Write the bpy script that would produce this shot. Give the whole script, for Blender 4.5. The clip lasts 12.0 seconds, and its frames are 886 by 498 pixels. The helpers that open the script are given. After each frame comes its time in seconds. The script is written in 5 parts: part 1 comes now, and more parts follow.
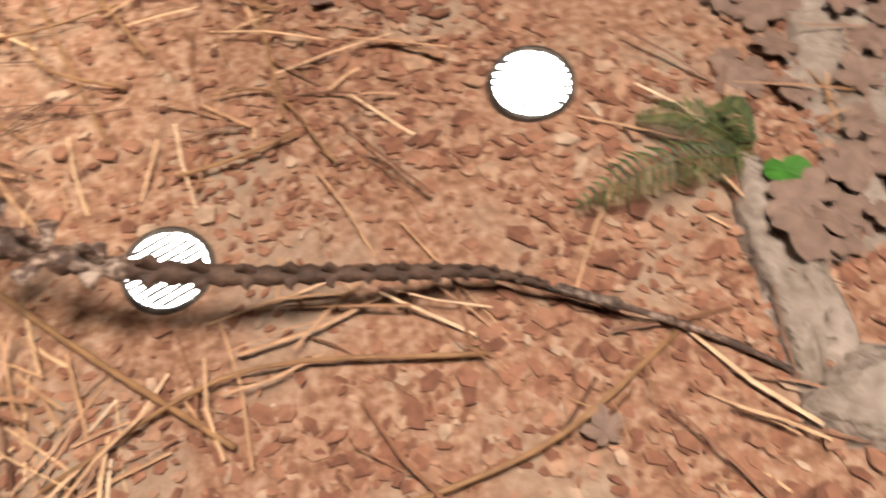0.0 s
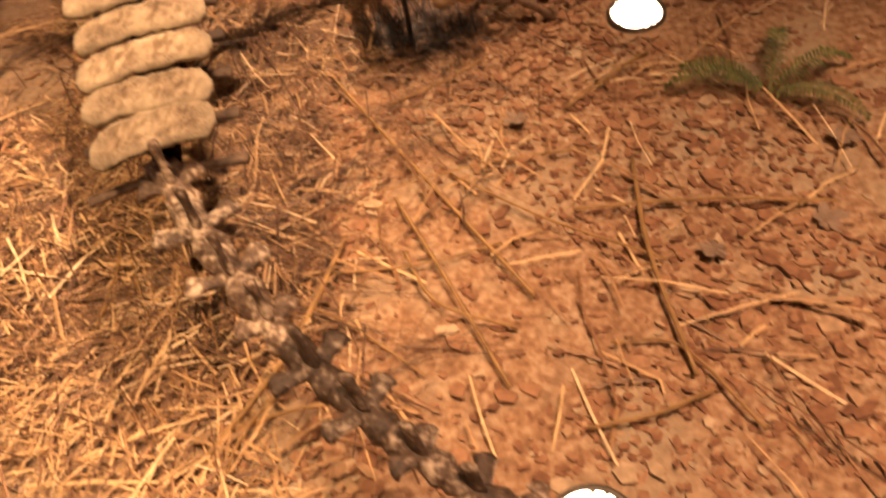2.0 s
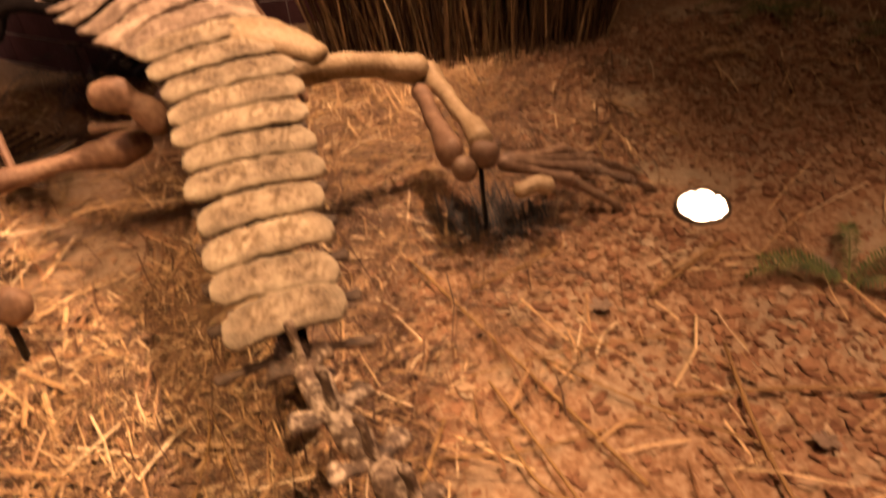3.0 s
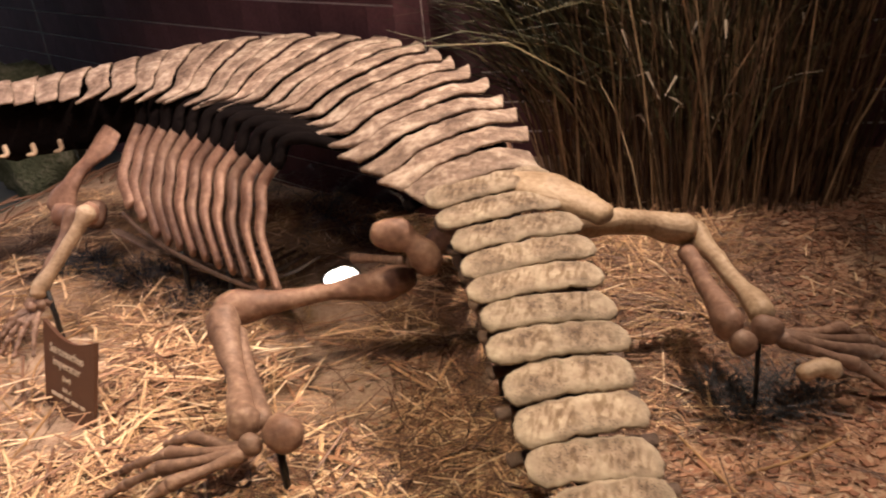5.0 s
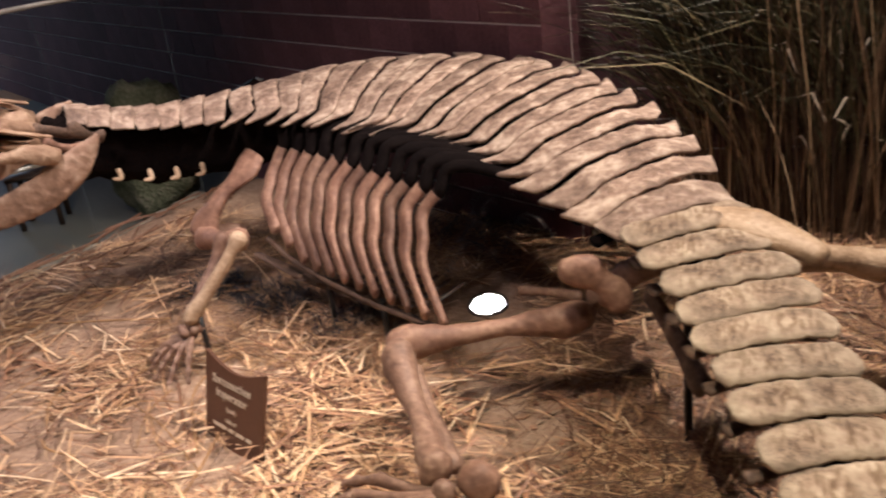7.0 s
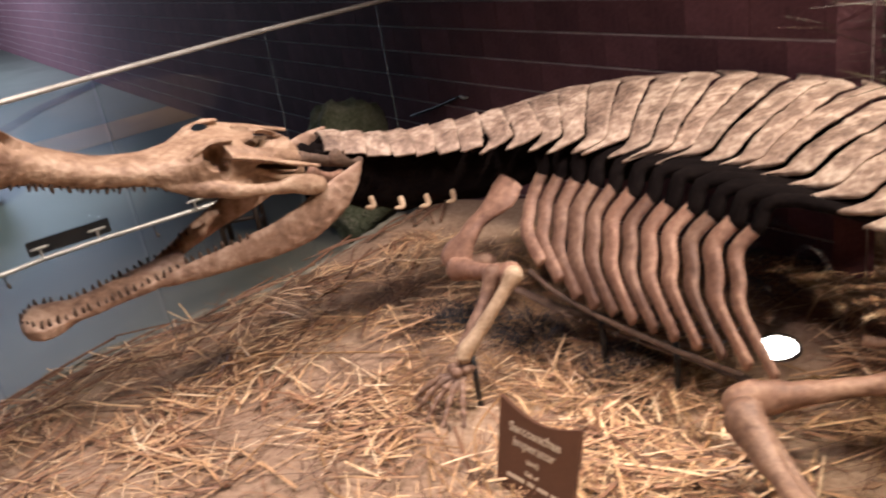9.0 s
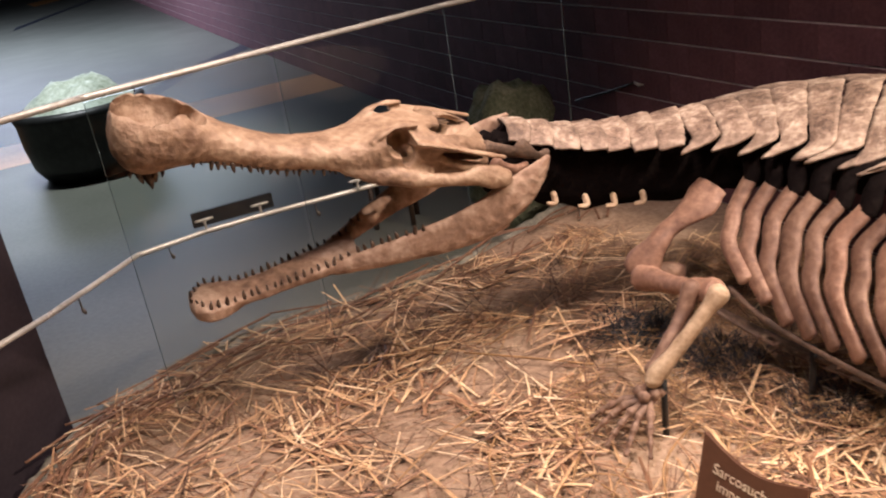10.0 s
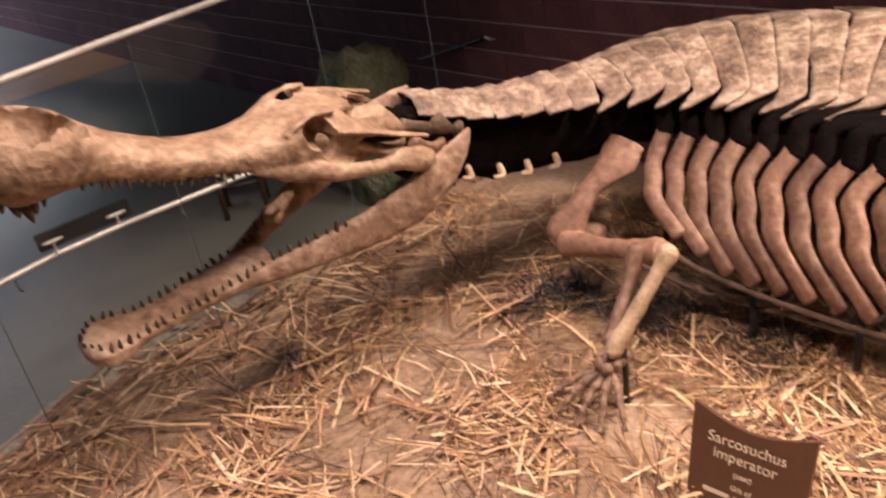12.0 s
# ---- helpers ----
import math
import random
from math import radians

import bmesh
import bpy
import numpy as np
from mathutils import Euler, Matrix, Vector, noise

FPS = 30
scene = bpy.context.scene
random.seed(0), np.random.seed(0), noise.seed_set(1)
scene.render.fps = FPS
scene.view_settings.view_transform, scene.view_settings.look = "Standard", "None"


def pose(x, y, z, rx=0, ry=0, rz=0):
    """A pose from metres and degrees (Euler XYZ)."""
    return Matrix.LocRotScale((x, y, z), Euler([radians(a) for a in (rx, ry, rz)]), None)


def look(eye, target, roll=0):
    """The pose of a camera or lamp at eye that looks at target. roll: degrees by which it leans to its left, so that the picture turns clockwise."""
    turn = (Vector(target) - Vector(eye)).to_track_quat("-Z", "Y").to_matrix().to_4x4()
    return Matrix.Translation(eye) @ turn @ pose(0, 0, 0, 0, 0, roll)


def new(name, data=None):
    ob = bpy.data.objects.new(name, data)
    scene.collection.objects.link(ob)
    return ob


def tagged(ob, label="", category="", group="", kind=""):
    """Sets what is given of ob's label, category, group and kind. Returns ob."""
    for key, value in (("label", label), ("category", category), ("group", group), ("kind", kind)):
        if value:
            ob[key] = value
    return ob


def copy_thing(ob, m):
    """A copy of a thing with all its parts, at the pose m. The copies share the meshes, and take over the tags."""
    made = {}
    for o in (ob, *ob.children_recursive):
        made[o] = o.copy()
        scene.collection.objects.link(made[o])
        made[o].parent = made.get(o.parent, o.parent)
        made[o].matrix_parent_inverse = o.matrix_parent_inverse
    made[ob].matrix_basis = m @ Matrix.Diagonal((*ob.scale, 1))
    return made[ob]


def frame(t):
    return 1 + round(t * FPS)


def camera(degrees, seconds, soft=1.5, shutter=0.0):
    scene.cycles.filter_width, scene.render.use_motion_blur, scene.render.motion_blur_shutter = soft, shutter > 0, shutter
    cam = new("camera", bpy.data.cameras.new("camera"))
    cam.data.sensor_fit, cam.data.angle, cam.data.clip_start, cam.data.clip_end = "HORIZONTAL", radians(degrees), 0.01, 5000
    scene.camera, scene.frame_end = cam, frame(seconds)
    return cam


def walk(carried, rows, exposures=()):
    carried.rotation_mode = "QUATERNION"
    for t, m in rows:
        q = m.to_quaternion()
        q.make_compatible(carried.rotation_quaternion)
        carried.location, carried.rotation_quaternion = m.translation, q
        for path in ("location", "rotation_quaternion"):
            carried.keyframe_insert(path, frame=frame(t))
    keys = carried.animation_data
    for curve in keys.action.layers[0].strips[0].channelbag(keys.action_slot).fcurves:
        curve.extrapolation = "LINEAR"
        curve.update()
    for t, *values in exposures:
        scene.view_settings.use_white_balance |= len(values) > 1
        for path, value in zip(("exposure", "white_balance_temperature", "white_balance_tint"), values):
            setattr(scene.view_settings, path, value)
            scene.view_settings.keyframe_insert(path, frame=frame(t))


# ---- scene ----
from mathutils.bvhtree import BVHTree

cam = camera(55.30, 12.0, 2.0, 0.5)
PATH = [
    (0, (-0.0012, 0.0005, 1.5236), (-0.0554, 1.0257, -0.1928), -9.21),
    (0.5, (-0.1165, 0.0322, 1.5361), (-0.3710, 1.1088, -0.1300), -11.87),
    (1, (-0.3072, 0.0309, 1.5620), (-0.6418, 1.2094, -0.0190), -13.84),
    (1.5, (-0.4922, 0.0535, 1.5696), (-0.8002, 1.3604, 0.0873), -12.62),
    (1.8, (-0.5929, 0.1116, 1.5977), (-0.8554, 1.4522, 0.1369), -12.06),
    (2, (-0.6579, 0.1389, 1.6121), (-0.9253, 1.5423, 0.2126), -11.04),
    (2.4, (-0.7757, 0.1499, 1.6239), (-1.0333, 1.6142, 0.2861), -9.77),
    (2.5, (-0.8076, 0.1464, 1.6287), (-1.0579, 1.6457, 0.3289), -9.29),
    (2.8, (-0.9074, 0.1228, 1.6545), (-1.1406, 1.7047, 0.4531), -8.46),
    (3, (-0.9676, 0.1169, 1.6694), (-1.1676, 1.7894, 0.5911), -7.47),
    (3.5, (-1.0924, 0.1634, 1.6855), (-1.3354, 1.8913, 0.7082), -8.33),
    (3.7, (-1.1322, 0.1953, 1.7009), (-1.4042, 1.9648, 0.8093), -7.93),
    (5.3, (-1.4457, 0.1756, 1.8482), (-1.9929, 1.9149, 1.0263), -5.75),
    (5.5, (-1.4792, 0.1962, 1.8544), (-1.9939, 1.9398, 1.0209), -3.70),
    (6, (-1.5603, 0.2660, 1.8752), (-2.2745, 1.9813, 1.1352), -5.33),
    (6.3, (-1.6223, 0.2403, 1.8837), (-2.2002, 2.0056, 1.1423), -3.24),
    (6.5, (-1.6783, 0.2202, 1.8968), (-2.2120, 1.9800, 1.1105), -2.08),
    (6.7, (-1.7402, 0.1997, 1.9124), (-2.3128, 1.9375, 1.1048), -5.23),
    (8.3, (-2.3567, 0.2037, 2.0316), (-3.1778, 1.8549, 1.2575), -7.55),
    (8.4, (-2.3968, 0.2025, 2.0363), (-3.2295, 1.8499, 1.2665), -6.37),
    (8.5, (-2.4390, 0.2006, 2.0404), (-3.2720, 1.8520, 1.2796), -7.63),
    (8.9, (-2.6263, 0.1858, 2.0548), (-3.4850, 1.8339, 1.3157), -8.84),
    (9, (-2.6698, 0.1901, 2.0581), (-3.5394, 1.8283, 1.3096), -9.84),
    (9.5, (-2.8889, 0.2658, 2.0637), (-3.8892, 1.8273, 1.3145), -10.22),
    (10, (-3.0822, 0.3369, 2.0925), (-4.1829, 1.8223, 1.3297), -8.88),
    (10.5, (-3.2759, 0.3078, 2.1012), (-4.2486, 1.8806, 1.3396), -8.60),
    (11, (-3.4474, 0.2778, 2.1146), (-4.2903, 1.8989, 1.3011), -9.84),
    (11.5, (-3.6140, 0.3480, 2.1340), (-4.4113, 1.9907, 1.3181), -10.93),
    (12, (-3.7300, 0.4008, 2.1724), (-4.3839, 2.0461, 1.2421), -10.15),
]
EXPOSURES = [(0, 0.4, 5350, 4), (1.0, 0.25, 6900, 17), (1.5, 0.2, 8200, 24), (2.0, 0.14, 9800, 27), (2.5, 0.06, 10200, 30), (3.7, -0.18, 10200, 32), (5.3, -0.15, 5500, 8), (6.7, -0.2, 5450, 8), (8.5, 0.03, 5450, 6), (10.5, 0.05, 6000, 11), (12, 0.02, 6100, 13)]
walk(cam, [(t, look(eye, target, roll)) for t, eye, target, roll in PATH], EXPOSURES)

# ---- light ----
world = bpy.data.worlds.new("world")
world.use_nodes = True
world.node_tree.nodes["Background"].inputs[0].default_value = (0.55, 0.5, 0.5, 1)
world.node_tree.nodes["Background"].inputs[1].default_value = 0.11
scene.world = world
scene.view_settings.exposure = 0.0


def spot(name, eye, target, watts, colour, degrees, blend=0.5, size=0.06):
    data = bpy.data.lights.new(name, "SPOT")
    data.energy, data.color, data.spot_size, data.spot_blend, data.shadow_soft_size = watts, colour, radians(degrees), blend, size
    ob = new(name, data)
    ob.matrix_world = look(eye, target)
    return ob


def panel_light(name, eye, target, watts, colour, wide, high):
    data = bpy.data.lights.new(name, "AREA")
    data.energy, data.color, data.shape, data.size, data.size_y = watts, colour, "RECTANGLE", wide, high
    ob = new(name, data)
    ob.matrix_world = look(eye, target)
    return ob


WARM = (1.0, 0.74, 0.54)
spot("spot_body", (-0.9, 3.7, 4.5), (-3.1, 3.05, 0.3), 1280, WARM, 77, 0.8, 0.08)
spot("spot_head", (-4.2, 1.2, 4.5), (-5.0, 2.6, 0.5), 470, (1.0, 0.75, 0.62), 68, 0.6, 0.35)
spot("spot_snout", (-4.5, 2.3, 4.5), (-5.5, 2.5, 0.5), 400, (1.0, 0.75, 0.62), 66, 0.7, 0.35)
# unseen spot added to fill the head's shadow on the rim
spot("spot_neck", (-3.7, 3.4, 4.5), (-5.2, 3.0, 0.3), 310, (1.0, 0.75, 0.62), 66, 0.7, 0.5)
spot("spot_tail", (0.25, 0.1, 4.4), (0.3, 0.7, 0.0), 1030, (1.0, 0.72, 0.53), 66, 0.9, 0.5)
spot("spot_straw", (-2.3, 1.0, 4.4), (-2.5, 1.5, 0.0), 760, (1.0, 0.74, 0.48), 56, 0.9)
spot("spot_back", (-0.4, 2.4, 4.4), (-0.6, 4.3, 1.4), 120, WARM, 60, 0.9)
# two unseen spots added to brighten the wall and ground behind the ribs
spot("spot_wall", (-3.0, 0.5, 4.5), (-2.9, 4.5, 0.5), 330, (1.0, 0.68, 0.54), 54, 1.0, 0.1)
spot("spot_recess", (-1.8, 4.1, 4.5), (-2.9, 4.2, 0.0), 400, (1.0, 0.78, 0.60), 56, 1.0, 0.6)
# unseen lamps added to brighten the far floor and the table
spot("hall_fill_spot", (-11.4, 5.2, 4.6), (-11.4, 5.2, 0.0), 950, (1.0, 1.0, 0.93), 68, 0.7)
panel_light("hall_fill_panel", (-32.0, 12.5, 4.6), (-32.0, 12.5, 0.0), 2900, (0.84, 0.87, 1.0), 28.0, 5.0)

# ---- materials ----


def material(name, rough=0.7, metal=0.0):
    m = bpy.data.materials.new(name)
    m.use_nodes = True
    n = m.node_tree.nodes
    b = n["Principled BSDF"]
    b.inputs["Roughness"].default_value, b.inputs["Metallic"].default_value = rough, metal
    return m, n, m.node_tree.links, b


def ramp_node(n, stops):
    r = n.new("ShaderNodeValToRGB")
    e = r.color_ramp.elements
    while len(e) < len(stops):
        e.new(0.5)
    for k, (p, c) in zip(e, stops):
        k.position, k.color = p, (*c, 1)
    return r


def noisy(name, dark, mid, light, scale, fine, rough=0.75, bump=0.4, metal=0.0, depth=0.01, pits=0.0, vary=0.0, span=0.17):
    """A matt surface with a colour that wanders at two scales and a fine relief."""
    m, n, l, b = material(name, rough, metal)
    co = n.new("ShaderNodeTexCoord")
    big = n.new("ShaderNodeTexNoise")
    big.inputs["Scale"].default_value, big.inputs["Detail"].default_value = scale, 5
    small = n.new("ShaderNodeTexNoise")
    small.inputs["Scale"].default_value, small.inputs["Detail"].default_value = fine, 6
    l.new(co.outputs["Object"], big.inputs["Vector"])
    l.new(co.outputs["Object"], small.inputs["Vector"])
    mix = n.new("ShaderNodeMath")
    mix.operation = "MULTIPLY_ADD"
    mix.inputs[1].default_value, mix.inputs[2].default_value = 0.45, 0.0
    l.new(small.outputs["Fac"], mix.inputs[0])
    add = n.new("ShaderNodeMath")
    add.operation = "MULTIPLY_ADD"
    add.inputs[1].default_value = 0.55
    l.new(big.outputs["Fac"], add.inputs[0])
    l.new(mix.outputs[0], add.inputs[2])
    r = ramp_node(n, [(0.5 - span, dark), (0.5, mid), (0.5 + span, light)])
    l.new(add.outputs[0], r.inputs[0])
    colour, height = r.outputs[0], small.outputs["Fac"]
    if pits:
        v = n.new("ShaderNodeTexVoronoi")
        v.inputs["Scale"].default_value = pits
        l.new(co.outputs["Object"], v.inputs["Vector"])
        pr = ramp_node(n, [(0.16, (0.14, 0.11, 0.10)), (0.40, (1, 1, 1))])
        l.new(v.outputs["Distance"], pr.inputs[0])
        where = ramp_node(n, [(0.46, (0, 0, 0)), (0.54, (1, 1, 1))])
        l.new(big.outputs["Fac"], where.inputs[0])
        lift = n.new("ShaderNodeMix")
        lift.data_type = "RGBA"
        l.new(where.outputs[0], lift.inputs[0])
        l.new(pr.outputs[0], lift.inputs[6])
        lift.inputs[7].default_value = (1, 1, 1, 1)
        mul = n.new("ShaderNodeMix")
        mul.data_type, mul.blend_type = "RGBA", "MULTIPLY"
        mul.inputs[0].default_value = 1
        l.new(colour, mul.inputs[6])
        l.new(lift.outputs[2], mul.inputs[7])
        colour = mul.outputs[2]
    if vary:
        info = n.new("ShaderNodeObjectInfo")
        hsv = n.new("ShaderNodeHueSaturation")
        rng = n.new("ShaderNodeMapRange")
        rng.inputs[3].default_value, rng.inputs[4].default_value = 1 - vary, 1 + vary
        l.new(info.outputs["Random"], rng.inputs[0])
        l.new(rng.outputs[0], hsv.inputs["Value"])
        l.new(colour, hsv.inputs["Color"])
        colour = hsv.outputs[0]
    l.new(colour, b.inputs["Base Color"])
    bp = n.new("ShaderNodeBump")
    bp.inputs["Strength"].default_value, bp.inputs["Distance"].default_value = bump, depth
    l.new(height, bp.inputs["Height"])
    l.new(bp.outputs[0], b.inputs["Normal"])
    return m


def island(name, stops, rough=0.8, grain=60.0):
    """Loose small pieces: one colour for each piece, with a little grain."""
    m, n, l, b = material(name, rough)
    g = n.new("ShaderNodeNewGeometry")
    r = ramp_node(n, stops)
    l.new(g.outputs["Random Per Island"], r.inputs[0])
    co = n.new("ShaderNodeTexCoord")
    t = n.new("ShaderNodeTexNoise")
    t.inputs["Scale"].default_value = grain
    l.new(co.outputs["Object"], t.inputs["Vector"])
    k = ramp_node(n, [(0.3, (0.7, 0.68, 0.66)), (0.7, (1.15, 1.12, 1.1))])
    l.new(t.outputs["Fac"], k.inputs[0])
    mul = n.new("ShaderNodeMix")
    mul.data_type, mul.blend_type = "RGBA", "MULTIPLY"
    mul.inputs[0].default_value = 1
    l.new(r.outputs[0], mul.inputs[6])
    l.new(k.outputs[0], mul.inputs[7])
    l.new(mul.outputs[2], b.inputs["Base Color"])
    return m


def plain(name, colour, rough=0.5, metal=0.0, glow=0.0):
    m, n, l, b = material(name, rough, metal)
    b.inputs["Base Color"].default_value = (*colour, 1)
    if glow:
        b.inputs["Emission Color"].default_value, b.inputs["Emission Strength"].default_value = (*colour, 1), glow
    return m


def glass_material(name):
    m, n, l, b = material(name)
    n.remove(b)
    clear, gloss, face, mix = n.new("ShaderNodeBsdfTransparent"), n.new("ShaderNodeBsdfGlossy"), n.new("ShaderNodeLayerWeight"), n.new("ShaderNodeMixShader")
    power, share = n.new("ShaderNodeMath"), n.new("ShaderNodeMath")
    clear.inputs[0].default_value = (0.94, 0.96, 0.96, 1)
    gloss.inputs["Roughness"].default_value = 0.02
    power.operation, share.operation = "POWER", "MULTIPLY_ADD"
    power.inputs[1].default_value, share.inputs[1].default_value, share.inputs[2].default_value = 5.0, 0.6, 0.02
    l.new(face.outputs["Facing"], power.inputs[0])
    l.new(power.outputs[0], share.inputs[0])
    l.new(share.outputs[0], mix.inputs[0])
    l.new(clear.outputs[0], mix.inputs[1])
    l.new(gloss.outputs[0], mix.inputs[2])
    l.new(mix.outputs[0], n["Material Output"].inputs[0])
    return m


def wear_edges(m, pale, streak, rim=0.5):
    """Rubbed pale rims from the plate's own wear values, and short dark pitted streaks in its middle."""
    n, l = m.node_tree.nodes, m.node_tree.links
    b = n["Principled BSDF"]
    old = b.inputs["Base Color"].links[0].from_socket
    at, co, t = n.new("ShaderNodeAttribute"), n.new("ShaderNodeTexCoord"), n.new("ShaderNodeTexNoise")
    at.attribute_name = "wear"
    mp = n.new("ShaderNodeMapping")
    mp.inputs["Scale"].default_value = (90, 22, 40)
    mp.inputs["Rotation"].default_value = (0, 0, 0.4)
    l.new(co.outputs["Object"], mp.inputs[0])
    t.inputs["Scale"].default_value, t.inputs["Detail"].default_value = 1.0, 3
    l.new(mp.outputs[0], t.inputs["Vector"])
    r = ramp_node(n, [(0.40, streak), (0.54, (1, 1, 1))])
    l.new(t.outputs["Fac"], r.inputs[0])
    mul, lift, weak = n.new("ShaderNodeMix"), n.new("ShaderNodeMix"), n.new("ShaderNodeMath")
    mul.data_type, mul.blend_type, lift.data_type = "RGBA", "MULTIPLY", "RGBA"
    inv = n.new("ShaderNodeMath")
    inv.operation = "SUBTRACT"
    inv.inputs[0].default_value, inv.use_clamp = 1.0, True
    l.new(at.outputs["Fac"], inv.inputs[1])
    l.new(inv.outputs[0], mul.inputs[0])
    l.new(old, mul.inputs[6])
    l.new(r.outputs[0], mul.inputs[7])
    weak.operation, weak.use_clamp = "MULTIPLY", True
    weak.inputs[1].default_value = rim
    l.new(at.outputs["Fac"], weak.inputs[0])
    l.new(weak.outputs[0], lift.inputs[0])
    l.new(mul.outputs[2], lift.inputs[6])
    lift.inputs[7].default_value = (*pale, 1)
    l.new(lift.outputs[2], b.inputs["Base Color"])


M_SCUTE = noisy("fossil_scute", (0.125, 0.080, 0.058), (0.285, 0.200, 0.150), (0.56, 0.455, 0.36), 9, 32, 0.75, 0.9, depth=0.010, pits=150, vary=0.16, span=0.135)
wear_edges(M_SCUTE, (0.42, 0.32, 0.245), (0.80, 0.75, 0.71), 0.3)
M_PILL = noisy("fossil_tail_scute", (0.11, 0.072, 0.046), (0.265, 0.194, 0.134), (0.46, 0.38, 0.28), 8, 30, 0.8, 0.9, depth=0.010, pits=140, vary=0.10, span=0.18)
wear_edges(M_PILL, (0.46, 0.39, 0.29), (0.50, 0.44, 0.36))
M_RIB = noisy("fossil_rib", (0.095, 0.047, 0.032), (0.215, 0.120, 0.080), (0.40, 0.255, 0.175), 4.5, 34, 0.6, 0.6, vary=0.28, span=0.20)
M_LIMB = noisy("fossil_limb", (0.10, 0.055, 0.038), (0.215, 0.130, 0.090), (0.37, 0.25, 0.175), 5, 40, 0.55, 0.6, vary=0.22, span=0.19)
M_PALE = noisy("fossil_pale_limb", (0.25, 0.165, 0.095), (0.40, 0.285, 0.18), (0.54, 0.41, 0.28), 8, 60, 0.55, 0.5)
M_SKULL = noisy("fossil_skull", (0.16, 0.092, 0.055), (0.32, 0.208, 0.132), (0.50, 0.365, 0.25), 4.5, 26, 0.6, 0.9, depth=0.014, span=0.14)
M_JAW = noisy("fossil_jaw", (0.13, 0.075, 0.048), (0.29, 0.182, 0.122), (0.50, 0.36, 0.265), 4.0, 24, 0.6, 0.9, depth=0.012, span=0.14)
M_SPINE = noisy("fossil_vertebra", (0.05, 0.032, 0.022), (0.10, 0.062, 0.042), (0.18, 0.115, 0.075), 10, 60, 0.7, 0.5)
# near-black bone colour that holds the deep shade under the armour
M_SHADE_BONE = noisy("shade_black_bone", (0.004, 0.003, 0.003), (0.007, 0.005, 0.005), (0.012, 0.009, 0.008), 10, 60, 0.9, 0.5)
M_SHADE_BONE.node_tree.nodes["Principled BSDF"].inputs["Specular IOR Level"].default_value = 0.05
M_TAIL = noisy("fossil_tail_vertebra", (0.045, 0.029, 0.021), (0.12, 0.077, 0.055), (0.52, 0.42, 0.33), 18, 80, 0.6, 0.6, vary=0.40, span=0.12)
M_TOOTH = noisy("fossil_tooth", (0.018, 0.012, 0.009), (0.05, 0.03, 0.02), (0.12, 0.075, 0.045), 20, 90, 0.4, 0.3)
M_BLACK = noisy("black_steel", (0.012, 0.012, 0.013), (0.02, 0.02, 0.02), (0.035, 0.034, 0.033), 12, 90, 0.45, 0.1, metal=0.3)
M_SOIL = noisy("soil", (0.20, 0.13, 0.086), (0.345, 0.235, 0.158), (0.49, 0.36, 0.255), 2.2, 34, 0.95, 0.9, depth=0.02)
def redden(m):
    """The soil turns to red bark dust beyond a wavering line by the hips."""
    n, l = m.node_tree.nodes, m.node_tree.links
    b = n["Principled BSDF"]
    old = b.inputs["Base Color"].links[0].from_socket
    co, sep, t, add, r, mix = n.new("ShaderNodeTexCoord"), n.new("ShaderNodeSeparateXYZ"), n.new("ShaderNodeTexNoise"), n.new("ShaderNodeMath"), None, n.new("ShaderNodeMix")
    l.new(co.outputs["Object"], sep.inputs[0])
    l.new(co.outputs["Object"], t.inputs["Vector"])
    t.inputs["Scale"].default_value, t.inputs["Detail"].default_value = 2.5, 5
    add.operation = "MULTIPLY_ADD"
    add.inputs[1].default_value = 1.6
    l.new(t.outputs["Fac"], add.inputs[0])
    l.new(sep.outputs["X"], add.inputs[2])
    rng = n.new("ShaderNodeMapRange")
    rng.inputs[1].default_value, rng.inputs[2].default_value = -1.0, -0.35
    l.new(add.outputs[0], rng.inputs[0])
    mix.data_type = "RGBA"
    l.new(rng.outputs[0], mix.inputs[0])
    l.new(old, mix.inputs[6])
    dust = n.new("ShaderNodeTexNoise")
    dust.inputs["Scale"].default_value, dust.inputs["Detail"].default_value = 45, 6
    l.new(co.outputs["Object"], dust.inputs["Vector"])
    r = ramp_node(n, [(0.35, (0.24, 0.128, 0.074)), (0.5, (0.37, 0.212, 0.128)), (0.66, (0.50, 0.345, 0.235))])
    l.new(dust.outputs["Fac"], r.inputs[0])
    sand, patch, pale = n.new("ShaderNodeTexNoise"), n.new("ShaderNodeMix"), ramp_node(n, [(0.50, (0, 0, 0)), (0.66, (0.85, 0.85, 0.85))])
    sand.inputs["Scale"].default_value, sand.inputs["Detail"].default_value = 3.2, 8
    l.new(co.outputs["Object"], sand.inputs["Vector"])
    l.new(sand.outputs["Fac"], pale.inputs[0])
    patch.data_type = "RGBA"
    l.new(pale.outputs[0], patch.inputs[0])
    l.new(r.outputs[0], patch.inputs[6])
    patch.inputs[7].default_value = (0.42, 0.33, 0.235, 1)
    l.new(patch.outputs[2], mix.inputs[7])
    l.new(mix.outputs[2], b.inputs["Base Color"])


